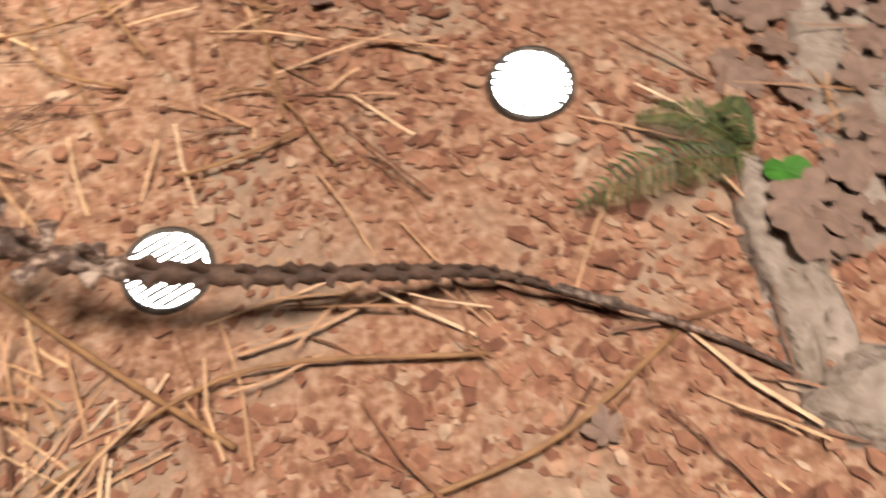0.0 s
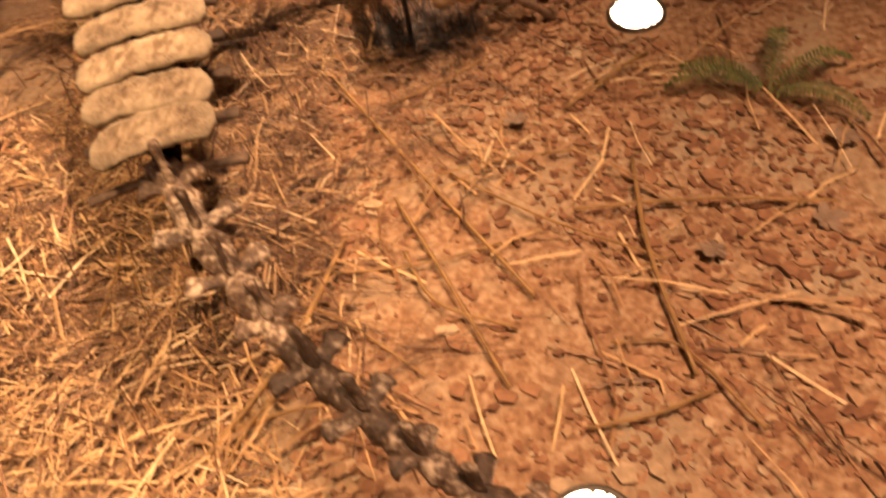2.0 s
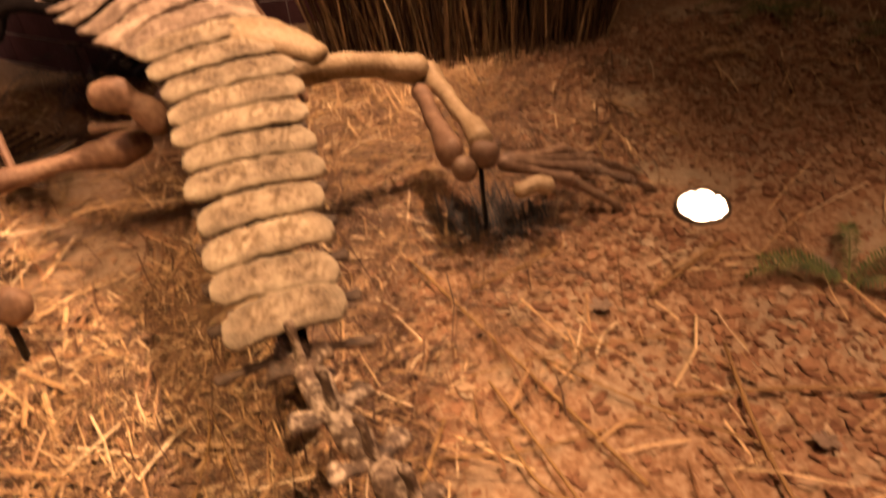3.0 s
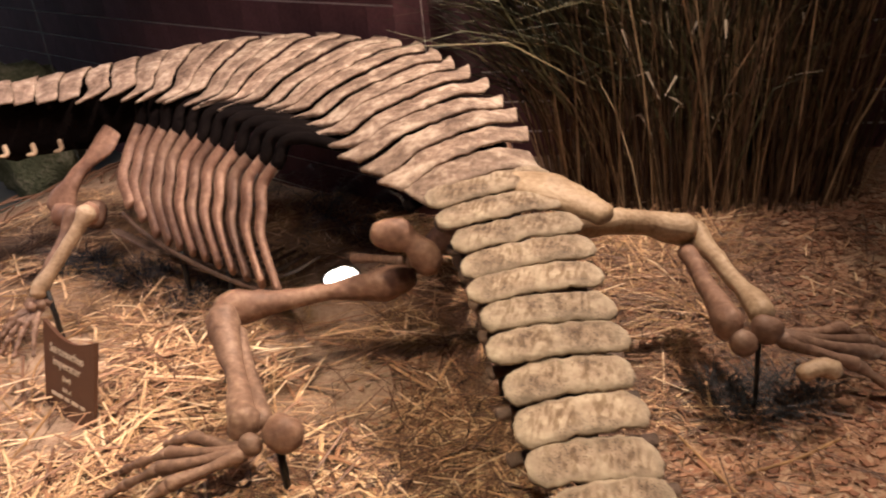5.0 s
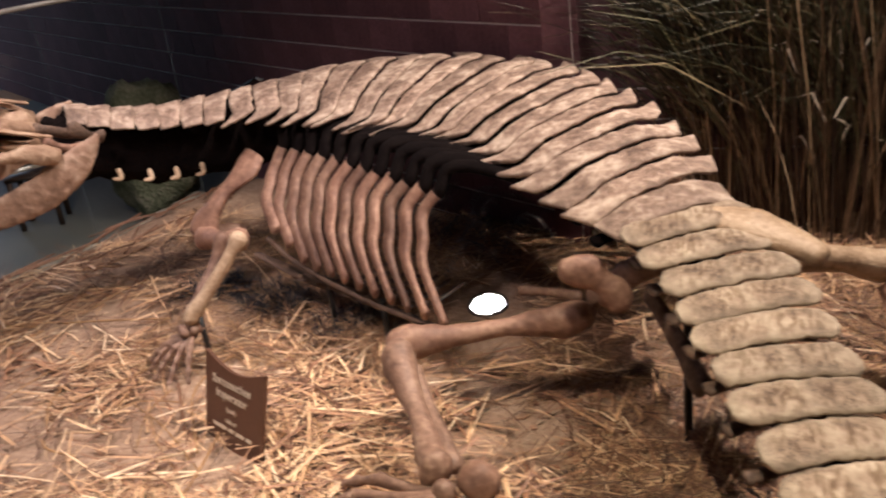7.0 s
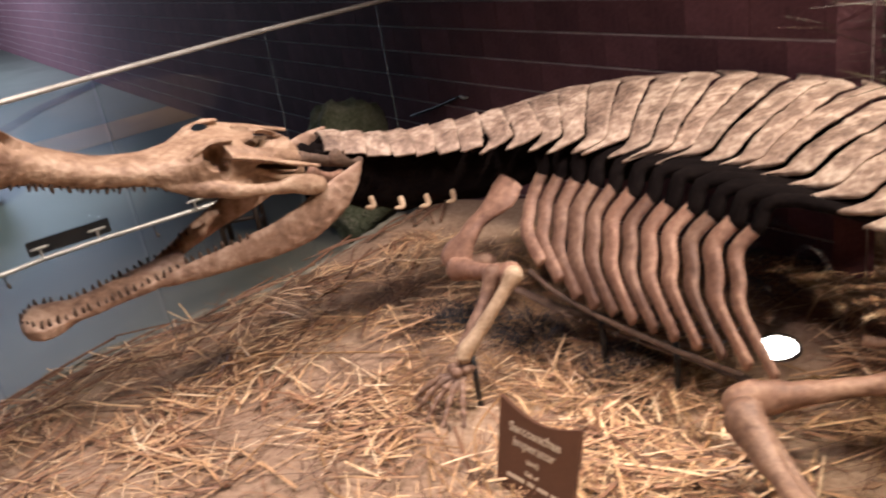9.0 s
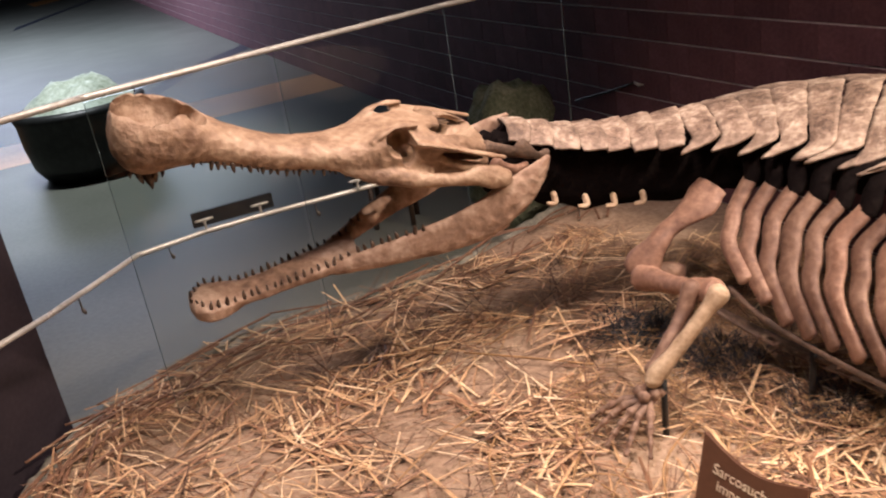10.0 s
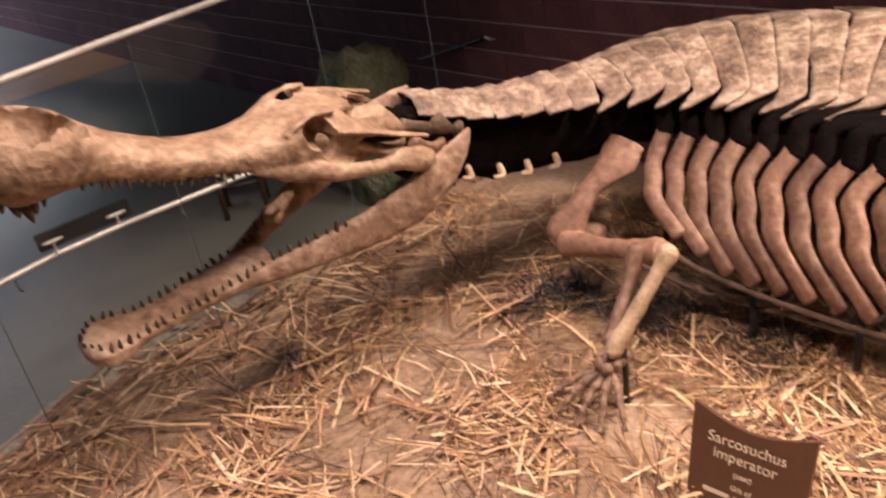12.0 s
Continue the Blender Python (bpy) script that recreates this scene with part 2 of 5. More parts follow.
redden(M_SOIL)
M_FLOOR = noisy("grey_floor", (0.092, 0.096, 0.078), (0.116, 0.120, 0.099), (0.146, 0.149, 0.124), 1.2, 26, 0.45, 0.3, depth=0.006)
M_ORANGE = noisy("orange_floor", (0.46, 0.20, 0.06), (0.56, 0.26, 0.085), (0.64, 0.32, 0.12), 2, 30, 0.4, 0.1)
M_NAVY = noisy("dark_floor_strip", (0.012, 0.016, 0.03), (0.02, 0.026, 0.045), (0.03, 0.036, 0.055), 2, 30, 0.4, 0.1)
M_BRICK = noisy("dark_block", (0.088, 0.044, 0.054), (0.128, 0.062, 0.073), (0.172, 0.086, 0.097), 3, 40, 0.8, 0.4, vary=0.22)
M_BRICK.node_tree.nodes["Principled BSDF"].inputs["Specular IOR Level"].default_value = 0.15
M_MORTAR = noisy("mortar", (0.24, 0.21, 0.21), (0.48, 0.44, 0.43), (0.68, 0.63, 0.62), 5, 60, 0.9, 0.5, span=0.22)
M_TRIM = noisy("pale_plastic_trim", (0.22, 0.22, 0.19), (0.50, 0.49, 0.44), (0.72, 0.71, 0.66), 5, 30, 0.25, 0.2, span=0.12)
M_CEILING = noisy("dark_ceiling", (0.06, 0.057, 0.057), (0.08, 0.077, 0.077), (0.10, 0.097, 0.097), 2, 20, 0.9, 0.2)
M_RAIL = noisy("pale_rail", (0.40, 0.38, 0.33), (0.56, 0.54, 0.48), (0.68, 0.66, 0.60), 6, 50, 0.35, 0.1, metal=0.4)
M_GLASS = glass_material("clear_glass")
M_EDGE = plain("glass_edge", (0.10, 0.13, 0.13), 0.2)
M_MOSS = noisy("mossy_rock", (0.05, 0.065, 0.035), (0.12, 0.135, 0.08), (0.24, 0.235, 0.175), 6, 40, 0.95, 1.0, depth=0.03)
M_ROCK = noisy("grey_rock", (0.22, 0.18, 0.14), (0.40, 0.34, 0.275), (0.56, 0.49, 0.41), 7, 40, 0.9, 1.0, depth=0.03)
M_EDGE_ROCK = noisy("rim_rock", (0.13, 0.125, 0.105), (0.22, 0.21, 0.17), (0.32, 0.30, 0.24), 5, 40, 0.9, 0.8, depth=0.02)
M_SIGN = noisy("brown_sign", (0.085, 0.038, 0.022), (0.10, 0.046, 0.027), (0.115, 0.054, 0.032), 4, 60, 0.5, 0.05)
M_LETTER = plain("cream_lettering", (0.62, 0.52, 0.40), 0.6)
M_STRAW = island("straw", [(0.0, (0.13, 0.065, 0.036)), (0.25, (0.34, 0.18, 0.10)), (0.6, (0.63, 0.405, 0.222)), (0.85, (0.82, 0.59, 0.345)), (1.0, (0.90, 0.73, 0.50))], 0.5, 25)
M_NEEDLE = island("dark_needle", [(0.0, (0.06, 0.032, 0.020)), (0.5, (0.17, 0.088, 0.053)), (0.85, (0.30, 0.17, 0.098)), (1.0, (0.48, 0.30, 0.17))], 0.6, 25)
M_DEAD = island("dead_leaf", [(0.0, (0.22, 0.18, 0.13)), (1.0, (0.55, 0.48, 0.37))], 0.6, 20)
M_FROND = island("withered_frond", [(0.0, (0.05, 0.046, 0.044)), (1.0, (0.20, 0.18, 0.165))], 0.6, 20)
# needle colour kept black to stand in for shade on the ground
M_SHADE_TUFT = island("shade_black_needle", [(0.0, (0.012, 0.013, 0.016)), (1.0, (0.04, 0.042, 0.048))], 0.5, 25)
M_WOOD = noisy("dark_wood", (0.03, 0.018, 0.012), (0.05, 0.03, 0.02), (0.08, 0.048, 0.03), 6, 50, 0.5, 0.3)
M_STALK = island("dry_stalk", [(0.0, (0.16, 0.085, 0.045)), (0.5, (0.33, 0.19, 0.085)), (1.0, (0.55, 0.37, 0.18))], 0.6, 25)
M_BARK = island("bark_chip", [(0.0, (0.20, 0.095, 0.057)), (0.35, (0.30, 0.150, 0.090)), (0.7, (0.40, 0.220, 0.136)), (0.9, (0.47, 0.315, 0.205)), (1.0, (0.55, 0.43, 0.31))], 0.9, 40)
M_LEAF = island("dry_leaf", [(0.0, (0.13, 0.098, 0.078)), (0.5, (0.24, 0.172, 0.132)), (0.88, (0.37, 0.265, 0.20)), (1.0, (0.55, 0.38, 0.18))], 0.7, 30)
M_GREEN = island("green_leaf", [(0.0, (0.05, 0.15, 0.02)), (1.0, (0.10, 0.30, 0.04))], 0.4, 30)
M_FERN = island("fern_green", [(0.0, (0.05, 0.075, 0.022)), (0.6, (0.10, 0.135, 0.04)), (1.0, (0.19, 0.20, 0.065))], 0.6, 30)
M_REED = island("reed", [(0.0, (0.03, 0.018, 0.012)), (0.5, (0.10, 0.062, 0.036)), (0.8, (0.22, 0.15, 0.085)), (0.95, (0.40, 0.29, 0.17)), (1.0, (0.60, 0.47, 0.30))], 0.5, 20)
M_REED_GREEN = island("reed_green", [(0.0, (0.022, 0.024, 0.012)), (0.6, (0.062, 0.062, 0.028)), (0.9, (0.13, 0.115, 0.055)), (1.0, (0.32, 0.26, 0.15))], 0.5, 20)
M_LENS = plain("lamp_lens", (1.0, 0.93, 0.78), 0.3, 0.0, 32.0)
M_RING = noisy("lamp_ring", (0.05, 0.04, 0.032), (0.09, 0.075, 0.06), (0.14, 0.12, 0.10), 15, 80, 0.5, 0.3, metal=0.4)
M_DISPLAY = noisy("pale_stone_display", (0.20, 0.24, 0.17), (0.40, 0.44, 0.36), (0.62, 0.66, 0.60), 4, 22, 0.5, 0.6)
M_PANEL = noisy("dark_plum_panel", (0.018, 0.013, 0.018), (0.026, 0.019, 0.025), (0.036, 0.027, 0.034), 3, 40, 0.6, 0.1)

# ---- mesh helpers ----


def mesh_object(name, verts, faces, mat, parent=None, label="", smooth=True):
    me = bpy.data.meshes.new(name)
    me.from_pydata([tuple(v) for v in verts], [], faces)
    me.materials.append(mat)
    if smooth:
        me.polygons.foreach_set("use_smooth", [True] * len(me.polygons))
    me.update()
    ob = new(name, me)
    ob.parent = parent
    if label:
        ob["label"] = label
    return ob


def part(name, bm, mat, parent, label="", smooth=True):
    me = bpy.data.meshes.new(name)
    bmesh.ops.recalc_face_normals(bm, faces=bm.faces)
    bm.to_mesh(me)
    bm.free()
    me.materials.append(mat)
    if smooth:
        me.polygons.foreach_set("use_smooth", [True] * len(me.polygons))
    ob = new(name, me)
    ob.parent = parent
    if label:
        ob["label"] = label
    return ob


def group_empty(name, place, label, category, group=""):
    ob = new(name)
    ob.empty_display_size = 0.1
    ob.location = place
    return tagged(ob, label, category, group)


def spline(points, count):
    """Catmull-Rom through rows of numbers, at count even steps."""
    p = np.array(points, float)
    if len(p) == 2:
        return [p[0] + (p[1] - p[0]) * k / (count - 1) for k in range(count)]
    q = np.vstack([2 * p[0] - p[1], p, 2 * p[-1] - p[-2]])
    out = []
    for k in range(count):
        u = k / (count - 1) * (len(p) - 1)
        i = min(int(u), len(p) - 2)
        f = u - i
        a, b, c, d = q[i:i + 4]
        out.append(0.5 * (2 * b + (c - a) * f + (2 * a - 5 * b + 4 * c - d) * f * f + (3 * b - a - 3 * c + d) * f ** 3))
    return out


def sweep(rows, sides=10, count=16, side_way=None, lump=0.0, seed=0, flat_ends=True):
    """A tube along rows of (x, y, z, half_width, half_thickness); the width runs along side_way. Returns verts and faces."""
    pts = spline(rows, count)
    if lump and sides >= 8:
        ends = []
        for p, q in ((pts[0], pts[1]), (pts[-1], pts[-2])):
            way = (p[:3] - q[:3]) / max(1e-6, float(np.linalg.norm(p[:3] - q[:3])))
            r = min(p[3], p[4])
            ends.append([np.array([*(p[:3] + way * r * a), p[3] * k, p[4] * k]) for a, k in ((0.35, 0.86), (0.65, 0.60), (0.80, 0.25))])
        pts = ends[0][::-1] + pts + ends[1]
        count += 6
    verts, faces = [], []
    hint = Vector(side_way) if side_way else Vector((0.31, 0.17, 0.93))
    for k, r in enumerate(pts):
        a, b = pts[max(0, k - 1)], pts[min(count - 1, k + 1)]
        t = Vector(b[:3] - a[:3]).normalized()
        s = (hint - t * hint.dot(t))
        if s.length < 0.05:
            s = t.orthogonal()
        s.normalize()
        if side_way is None:
            hint = s
        u = t.cross(s)
        for j in range(sides):
            w = 2 * math.pi * j / sides
            v = Vector(r[:3]) + s * (math.cos(w) * r[3]) + u * (math.sin(w) * r[4])
            if lump:
                v += (v - Vector(r[:3])) * (noise.noise(v * 14 + Vector((seed, 0, 0))) * lump)
            verts.append(v)
    for k in range(count - 1):
        for j in range(sides):
            n = (j + 1) % sides
            faces.append((k * sides + j, k * sides + n, (k + 1) * sides + n, (k + 1) * sides + j))
    if flat_ends:
        faces.append(tuple(reversed(range(sides))))
        faces.append(tuple(range((count - 1) * sides, count * sides)))
    return verts, faces


def bone(name, rows, mat, parent, label="", sides=12, count=20, side_way=None, lump=0.25):
    v, f = sweep(rows, sides, count, side_way, lump, len(bpy.data.objects))
    return mesh_object(name, v, f, mat, parent, label)


def baked(ob):
    """Applies ob's modifiers to its mesh."""
    bpy.context.view_layer.update()
    me = bpy.data.meshes.new_from_object(ob.evaluated_get(bpy.context.evaluated_depsgraph_get()))
    ob.modifiers.clear()
    ob.data = me


def blob(rx, ry, rz, u=20, v=12):
    bm = bmesh.new()
    bmesh.ops.create_uvsphere(bm, u_segments=u, v_segments=v, radius=1.0)
    bmesh.ops.scale(bm, vec=(rx, ry, rz), verts=bm.verts)
    return bm


def box(x0, y0, z0, x1, y1, z1, bevel=0.0):
    bm = bmesh.new()
    bmesh.ops.create_cube(bm, size=1.0)
    bmesh.ops.scale(bm, vec=(x1 - x0, y1 - y0, z1 - z0), verts=bm.verts)
    bmesh.ops.translate(bm, vec=((x0 + x1) / 2, (y0 + y1) / 2, (z0 + z1) / 2), verts=bm.verts)
    if bevel:
        bmesh.ops.bevel(bm, geom=bm.edges[:], offset=bevel, segments=2, affect="EDGES")
    return bm


def lathe(profile, sides=32):
    """A turned shape from (radius, z) rows."""
    verts, faces = [], []
    for r, z in profile:
        for j in range(sides):
            w = 2 * math.pi * j / sides
            verts.append((r * math.cos(w), r * math.sin(w), z))
    for k in range(len(profile) - 1):
        for j in range(sides):
            n = (j + 1) % sides
            faces.append((k * sides + j, k * sides + n, (k + 1) * sides + n, (k + 1) * sides + j))
    return verts, faces


LAMPS = [(-0.62, 0.91), (0.185, 1.26), (-0.345, 2.75), (-2.95, 3.63), (-4.75, 2.025)]


def clear_of_lamps(x, y, r):
    return all((x - a) ** 2 + (y - b) ** 2 > r * r for a, b in LAMPS)


# ---- the setting ----
RIM = [(-5.74, 5.45), (-5.82, 4.95), (-5.96, 4.42), (-6.20, 3.88), (-6.50, 3.42), (-6.73, 2.95), (-6.80, 2.55), (-6.75, 2.1), (-6.58, 1.75), (-6.35, 1.5)]


def ground_height(x, y):
    n = noise.noise(Vector((x * 0.9, y * 0.9, 3.1))) * 0.03 + noise.noise(Vector((x * 3.1, y * 3.1, 7.7))) * 0.012
    dip = 0.06 * math.exp(-((x + 3.70) ** 2 + (y - 2.36) ** 2) / 0.09)
    return 0.03 + n + 0.012 * (x + 2.5) - dip


def rim_x(y):
    for (xa, ya), (xb, yb) in zip(RIM, RIM[1:]):
        if yb <= y <= ya:
            return xa + (xb - xa) * (ya - y) / (ya - yb)
    return RIM[0][0] if y > RIM[0][1] else RIM[-1][0] + (RIM[-1][1] - y) * 0.7


def wall_y(x):
    """The long wall's plan: it runs obliquely away behind the animal and past its head."""
    d = -3.0 - x
    return 4.628 + 0.576 * d + 0.053 * max(0.0, d) ** 2 / (max(0.0, d) + 8.0)


WALL_END, RECESS_Y, FLOOR_Z = -2.60, 5.5, -0.19


def build_setting():
    # mound: one sheet from the rim to the visitors' side
    nx, ny, x1, y0, y1 = 190, 96, 3.2, -0.6, 5.6
    verts, faces = [], []
    for j in range(ny + 1):
        y = y0 + (y1 - y0) * j / ny
        xr = rim_x(y)
        for i in range(nx + 1):
            f = i / nx
            x = xr + (x1 - xr) * f
            z = ground_height(x, y)
            edge = x - xr
            if edge < 0.14:
                z = -0.15 + (z + 0.15) * math.sqrt(max(0.0, edge / 0.14))
            verts.append((x, min(y, (wall_y(x) if x < WALL_END else RECESS_Y) - 0.02), z))
    w = nx + 1
    faces = [(j * w + i, j * w + i + 1, (j + 1) * w + i + 1, (j + 1) * w + i) for j in range(ny) for i in range(nx)]
    tagged(mesh_object("ground", verts, faces, M_SOIL), "brown packed soil mound of the museum display", "ground", kind="structure")
    # stone rim
    rows = [(x - 0.01, y, -0.115, 0.085, 0.05) for x, y in RIM]
    v, f = sweep(rows, 10, 70, (0, 0, 1), 0.5, 3)
    tagged(mesh_object("rim_trim", v, f, M_EDGE_ROCK), "rounded grey stone rim round the soil mound", "rim", kind="structure")
    rows = [(x - 0.055, y, -0.115 + 0.012 * noise.noise(Vector((x * 3, y * 3, 1))), 0.007, 0.012) for x, y in RIM[3:]]
    v, f = sweep(rows, 8, 80, (0, 0, 1), 0.4, 5)
    tagged(mesh_object("edge_trim", v, f, M_TRIM), "thin pale glossy strip along the outer edge of the rim", "trim", kind="structure")
    # hall floor
    v = [(-62, -4, FLOOR_Z), (3, -4, FLOOR_Z), (3, 44, FLOOR_Z), (-62, 44, FLOOR_Z)]
    tagged(mesh_object("floor", v, [(0, 1, 2, 3)], M_FLOOR, smooth=False), "smooth grey hall floor with a faint sheen", "floor", kind="structure")


build_setting()

# ---- the mounted skeleton ----
skeleton = group_empty("fossil_skeleton", (-2.6, 3.0, 0.0), "brown cast skeleton of a giant crocodile-like reptile with open jaws", "skeleton")
ORIGIN = Vector((-2.6, 3.0, 0.0))


def at_mount(rows):
    return [(r[0] - ORIGIN.x, r[1] - ORIGIN.y, r[2], *r[3:]) for r in rows]


def mbone(name, rows, mat, label="", **k):
    return bone(name, at_mount(rows), mat, skeleton, label, **k)


# armour line: x, y, top z, half width
BACK = [(-1.48, 1.50, 0.62, 0.135), (-1.615, 1.89, 0.68, 0.165), (-1.78, 2.37, 0.77, 0.205), (-1.95, 2.73, 0.85, 0.215), (-2.08, 2.93, 0.91, 0.26),
        (-2.25, 3.18, 0.96, 0.31), (-2.44, 3.45, 1.00, 0.36), (-2.68, 3.72, 1.03, 0.41), (-2.97, 3.94, 1.05, 0.45), (-3.30, 4.09, 1.06, 0.46),
        (-3.65, 4.15, 1.065, 0.43), (-3.95, 4.14, 1.06, 0.355), (-4.20, 4.07, 1.05, 0.275), (-4.45, 3.97, 1.03, 0.235), (-4.66, 3.85, 1.03, 0.20), (-4.80, 3.74, 1.055, 0.17), (-4.93, 3.64, 1.10, 0.14), (-5.02, 3.57, 1.14, 0.12), (-5.09, 3.51, 1.165, 0.10)]
LINE = np.array(spline(BACK, 400))
RUN = np.concatenate([[0], np.cumsum(np.linalg.norm(np.diff(LINE[:, :3], axis=0), axis=1))])


def back_at(d):
    """Place, heading, side (to the animal's left) and half width at d metres along the armour line from the tail."""
    r = np.array([np.interp(d, RUN, LINE[:, k]) for k in range(4)])
    e = np.array([np.interp(d + 0.02, RUN, LINE[:, k]) - np.interp(d - 0.02, RUN, LINE[:, k]) for k in range(3)])
    t = Vector(e).normalized()
    s = Vector((0, 0, 1)).cross(t).normalized()
    return Vector(r[:3]), t, s, float(r[3])


TOTAL = float(RUN[-1])


def scute(d, length, kind, seed):
    """One armour plate across the back: a flat rounded bar on the tail, a broad arched plate with hooked corners on the body."""
    p, t, s, hw = back_at(d)
    tilt = 0.15 * min(1, max(0, hw - 0.2) / 0.15)
    s = (s - Vector((0, 0, tilt))).normalized()
    u = t.cross(s)
    nu, nv = 30, 6
    rnd = random.Random(seed)
    skew, tip, lift = rnd.uniform(-0.014, 0.014), rnd.uniform(0.7, 1.3), rnd.uniform(-0.004, 0.005)
    reach = (rnd.uniform(0.95, 1.05), rnd.uniform(0.95, 1.05))
    top, low, worn = [], [], []
    thick = 0.026 if kind == "body" else 0.022
    for j in range(nv + 1):
        fv = j / nv * 2 - 1
        for i in range(nu + 1):
            fu = i / nu * 2 - 1
            fu = math.sin(fu * math.pi / 2) * 0.6 + fu * 0.4
            a = abs(fu)
            rough_edge = noise.noise(Vector((fu * 4 + seed, fv * 1.5, seed))) * 0.007 + noise.noise(Vector((fu * 15 + seed, fv * 2, seed))) * 0.009
            n = noise.noise(Vector((fu * 6, fv * 2.5, seed * 1.7))) * 0.005 + noise.noise(Vector((fu * 17, fv * 6, seed * 2.3))) * 0.0025
            if kind == "pill":
                q = max(0, (a - 0.72) / 0.28)
                half = length * 0.502 * max(0.16, (1 - q ** 2.6)) ** 0.5
                across = fu * hw * reach[fu > 0]
                along = fv * half + skew * fu + rough_edge * abs(fv)
                c = p + t * along + s * across + u * (n + lift - 0.022 * a ** 2.2 - 0.005 * fv ** 6 - 0.09 * fv * half - 0.004 * max(0, 1 - a / 0.07))
            else:
                body = kind == "body"
                half = length * 0.5 * (1 - (0.05 * a * a if body else 0.16 * max(0, (a - 0.45) / 0.55) ** 2))
                q, qt, qs, qw = back_at(min(TOTAL, max(0, d + fv * half)))
                qs = (qs - Vector((0, 0, tilt))).normalized()
                across = fu * qw * reach[fu > 0]
                along = skew * fu + rough_edge * abs(fv) - (0.13 * across if body else 0.05 * across)
                drop = (0.066 if body else 0.06) * a ** 2.2
                ridge = 0.007 * math.exp(-((a - 0.5) / 0.14) ** 2) - 0.006 * max(0, 1 - a / 0.06)
                if body:
                    hook = max(0, (a - 0.80) / 0.20)
                    along += length * 0.62 * tip * min(1, max(0.12, (d - 1.75) / 0.7)) * hook ** 1.4 * (1 if fv > 0.6 else 1.0 + 0.28 * (0.6 - fv))
                    across += math.copysign(0.035 * hook ** 2 * (0.5 + 0.5 * fv), fu)
                c = q + qt * along + qs * across + qt.cross(qs) * (n + lift + ridge - drop - (0.12 if body else 0.14) * fv * half)
            edge = max(a, abs(fv))
            top.append(c - u * (0.005 * max(0, (edge - 0.85) / 0.15) ** 2) - ORIGIN)
            low.append(c - u * (thick * (1 - 0.35 * max(0, (edge - 0.7) / 0.3) ** 2)) - ORIGIN)
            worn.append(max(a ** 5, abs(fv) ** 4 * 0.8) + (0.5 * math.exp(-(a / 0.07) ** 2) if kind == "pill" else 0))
    w, n = nu + 1, len(top)
    faces = []
    for j in range(nv):
        for i in range(nu):
            q = (j * w + i, j * w + i + 1, (j + 1) * w + i + 1, (j + 1) * w + i)
            faces.append(q)
            faces.append(tuple(n + k for k in reversed(q)))
    ring = list(range(w)) + [j * w + nu for j in range(1, nv + 1)] + [nv * w + i for i in range(nu - 1, -1, -1)] + [j * w for j in range(nv - 1, 0, -1)]
    for a, b in zip(ring, ring[1:] + ring[:1]):
        faces.append((b, a, n + a, n + b))
    ob = mesh_object("scute", top + low, faces, M_PILL if kind == "pill" else M_SCUTE, skeleton, "mottled grey-tan armour plate" if seed == 1 else "")
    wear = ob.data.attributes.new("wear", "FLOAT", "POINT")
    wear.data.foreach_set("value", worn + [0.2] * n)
    return ob


TAIL_END = float(np.interp(2.78, LINE[:, 1][:150], RUN[:150]))
k = 1
for step in range(11):
    scute(0.05 + (TAIL_END - 0.05) * step / 10, (TAIL_END - 0.05) / 10 * 1.0, "pill", k)
    k += 1
d = TAIL_END + 0.12
while d < TOTAL - 0.05:
    hw = back_at(d)[3]
    step = 0.150 if d < 2.6 else 0.136 if hw > 0.3 else 0.09 + 0.26 * max(0, hw - 0.10)
    scute(d, step * (0.99 if hw > 0.25 else 1.12), "body" if hw > 0.25 else "neck", k)
    d += step
    k += 1


def vertebra(p, t, size, mat, spine, wing, label=""):
    """A spool-shaped body with a neural spine and two side processes."""
    t = Vector(t).normalized()
    s = Vector((0, 0, 1)).cross(t).normalized()
    u = t.cross(s)
    p = Vector(p)
    verts, faces = [], []

    def add(rows, sides=8, count=7, way=None):
        v, f = sweep(rows, sides, count, way, 0.25, p.x * 9)
        o = len(verts)
        verts.extend(v)
        faces.extend(tuple(i + o for i in q) for q in f)

    def at(a, b, c, w, h):
        q = p + t * a + s * b + u * c
        return (q.x - ORIGIN.x, q.y - ORIGIN.y, q.z, w, h)
    h = size
    add([at(-h * 0.95, 0, 0, h * 0.62, h * 0.62), at(0, 0, 0, h * 0.42, h * 0.42), at(h * 0.95, 0, 0, h * 0.62, h * 0.62)])
    add([at(-h * 0.1, 0, h * 0.3, h * 0.2, h * 0.5), at(-h * 0.3, 0, h * 0.3 + spine * 0.6, h * 0.14, h * 0.32), at(-h * 0.6, 0, h * 0.3 + spine, h * 0.2, h * 0.4)], way=tuple(s))
    for m in (-1, 1):
        add([at(0, m * h * 0.3, h * 0.15, h * 0.34, h * 0.16), at(-h * 0.15, m * (h * 0.3 + wing * 0.55), h * 0.12, h * 0.32, h * 0.18), at(-h * 0.35, m * (h * 0.3 + wing), h * 0.05, h * 0.48, h * 0.22)], way=tuple(t))
    return mesh_object("vertebra", verts, faces, mat, skeleton, label)


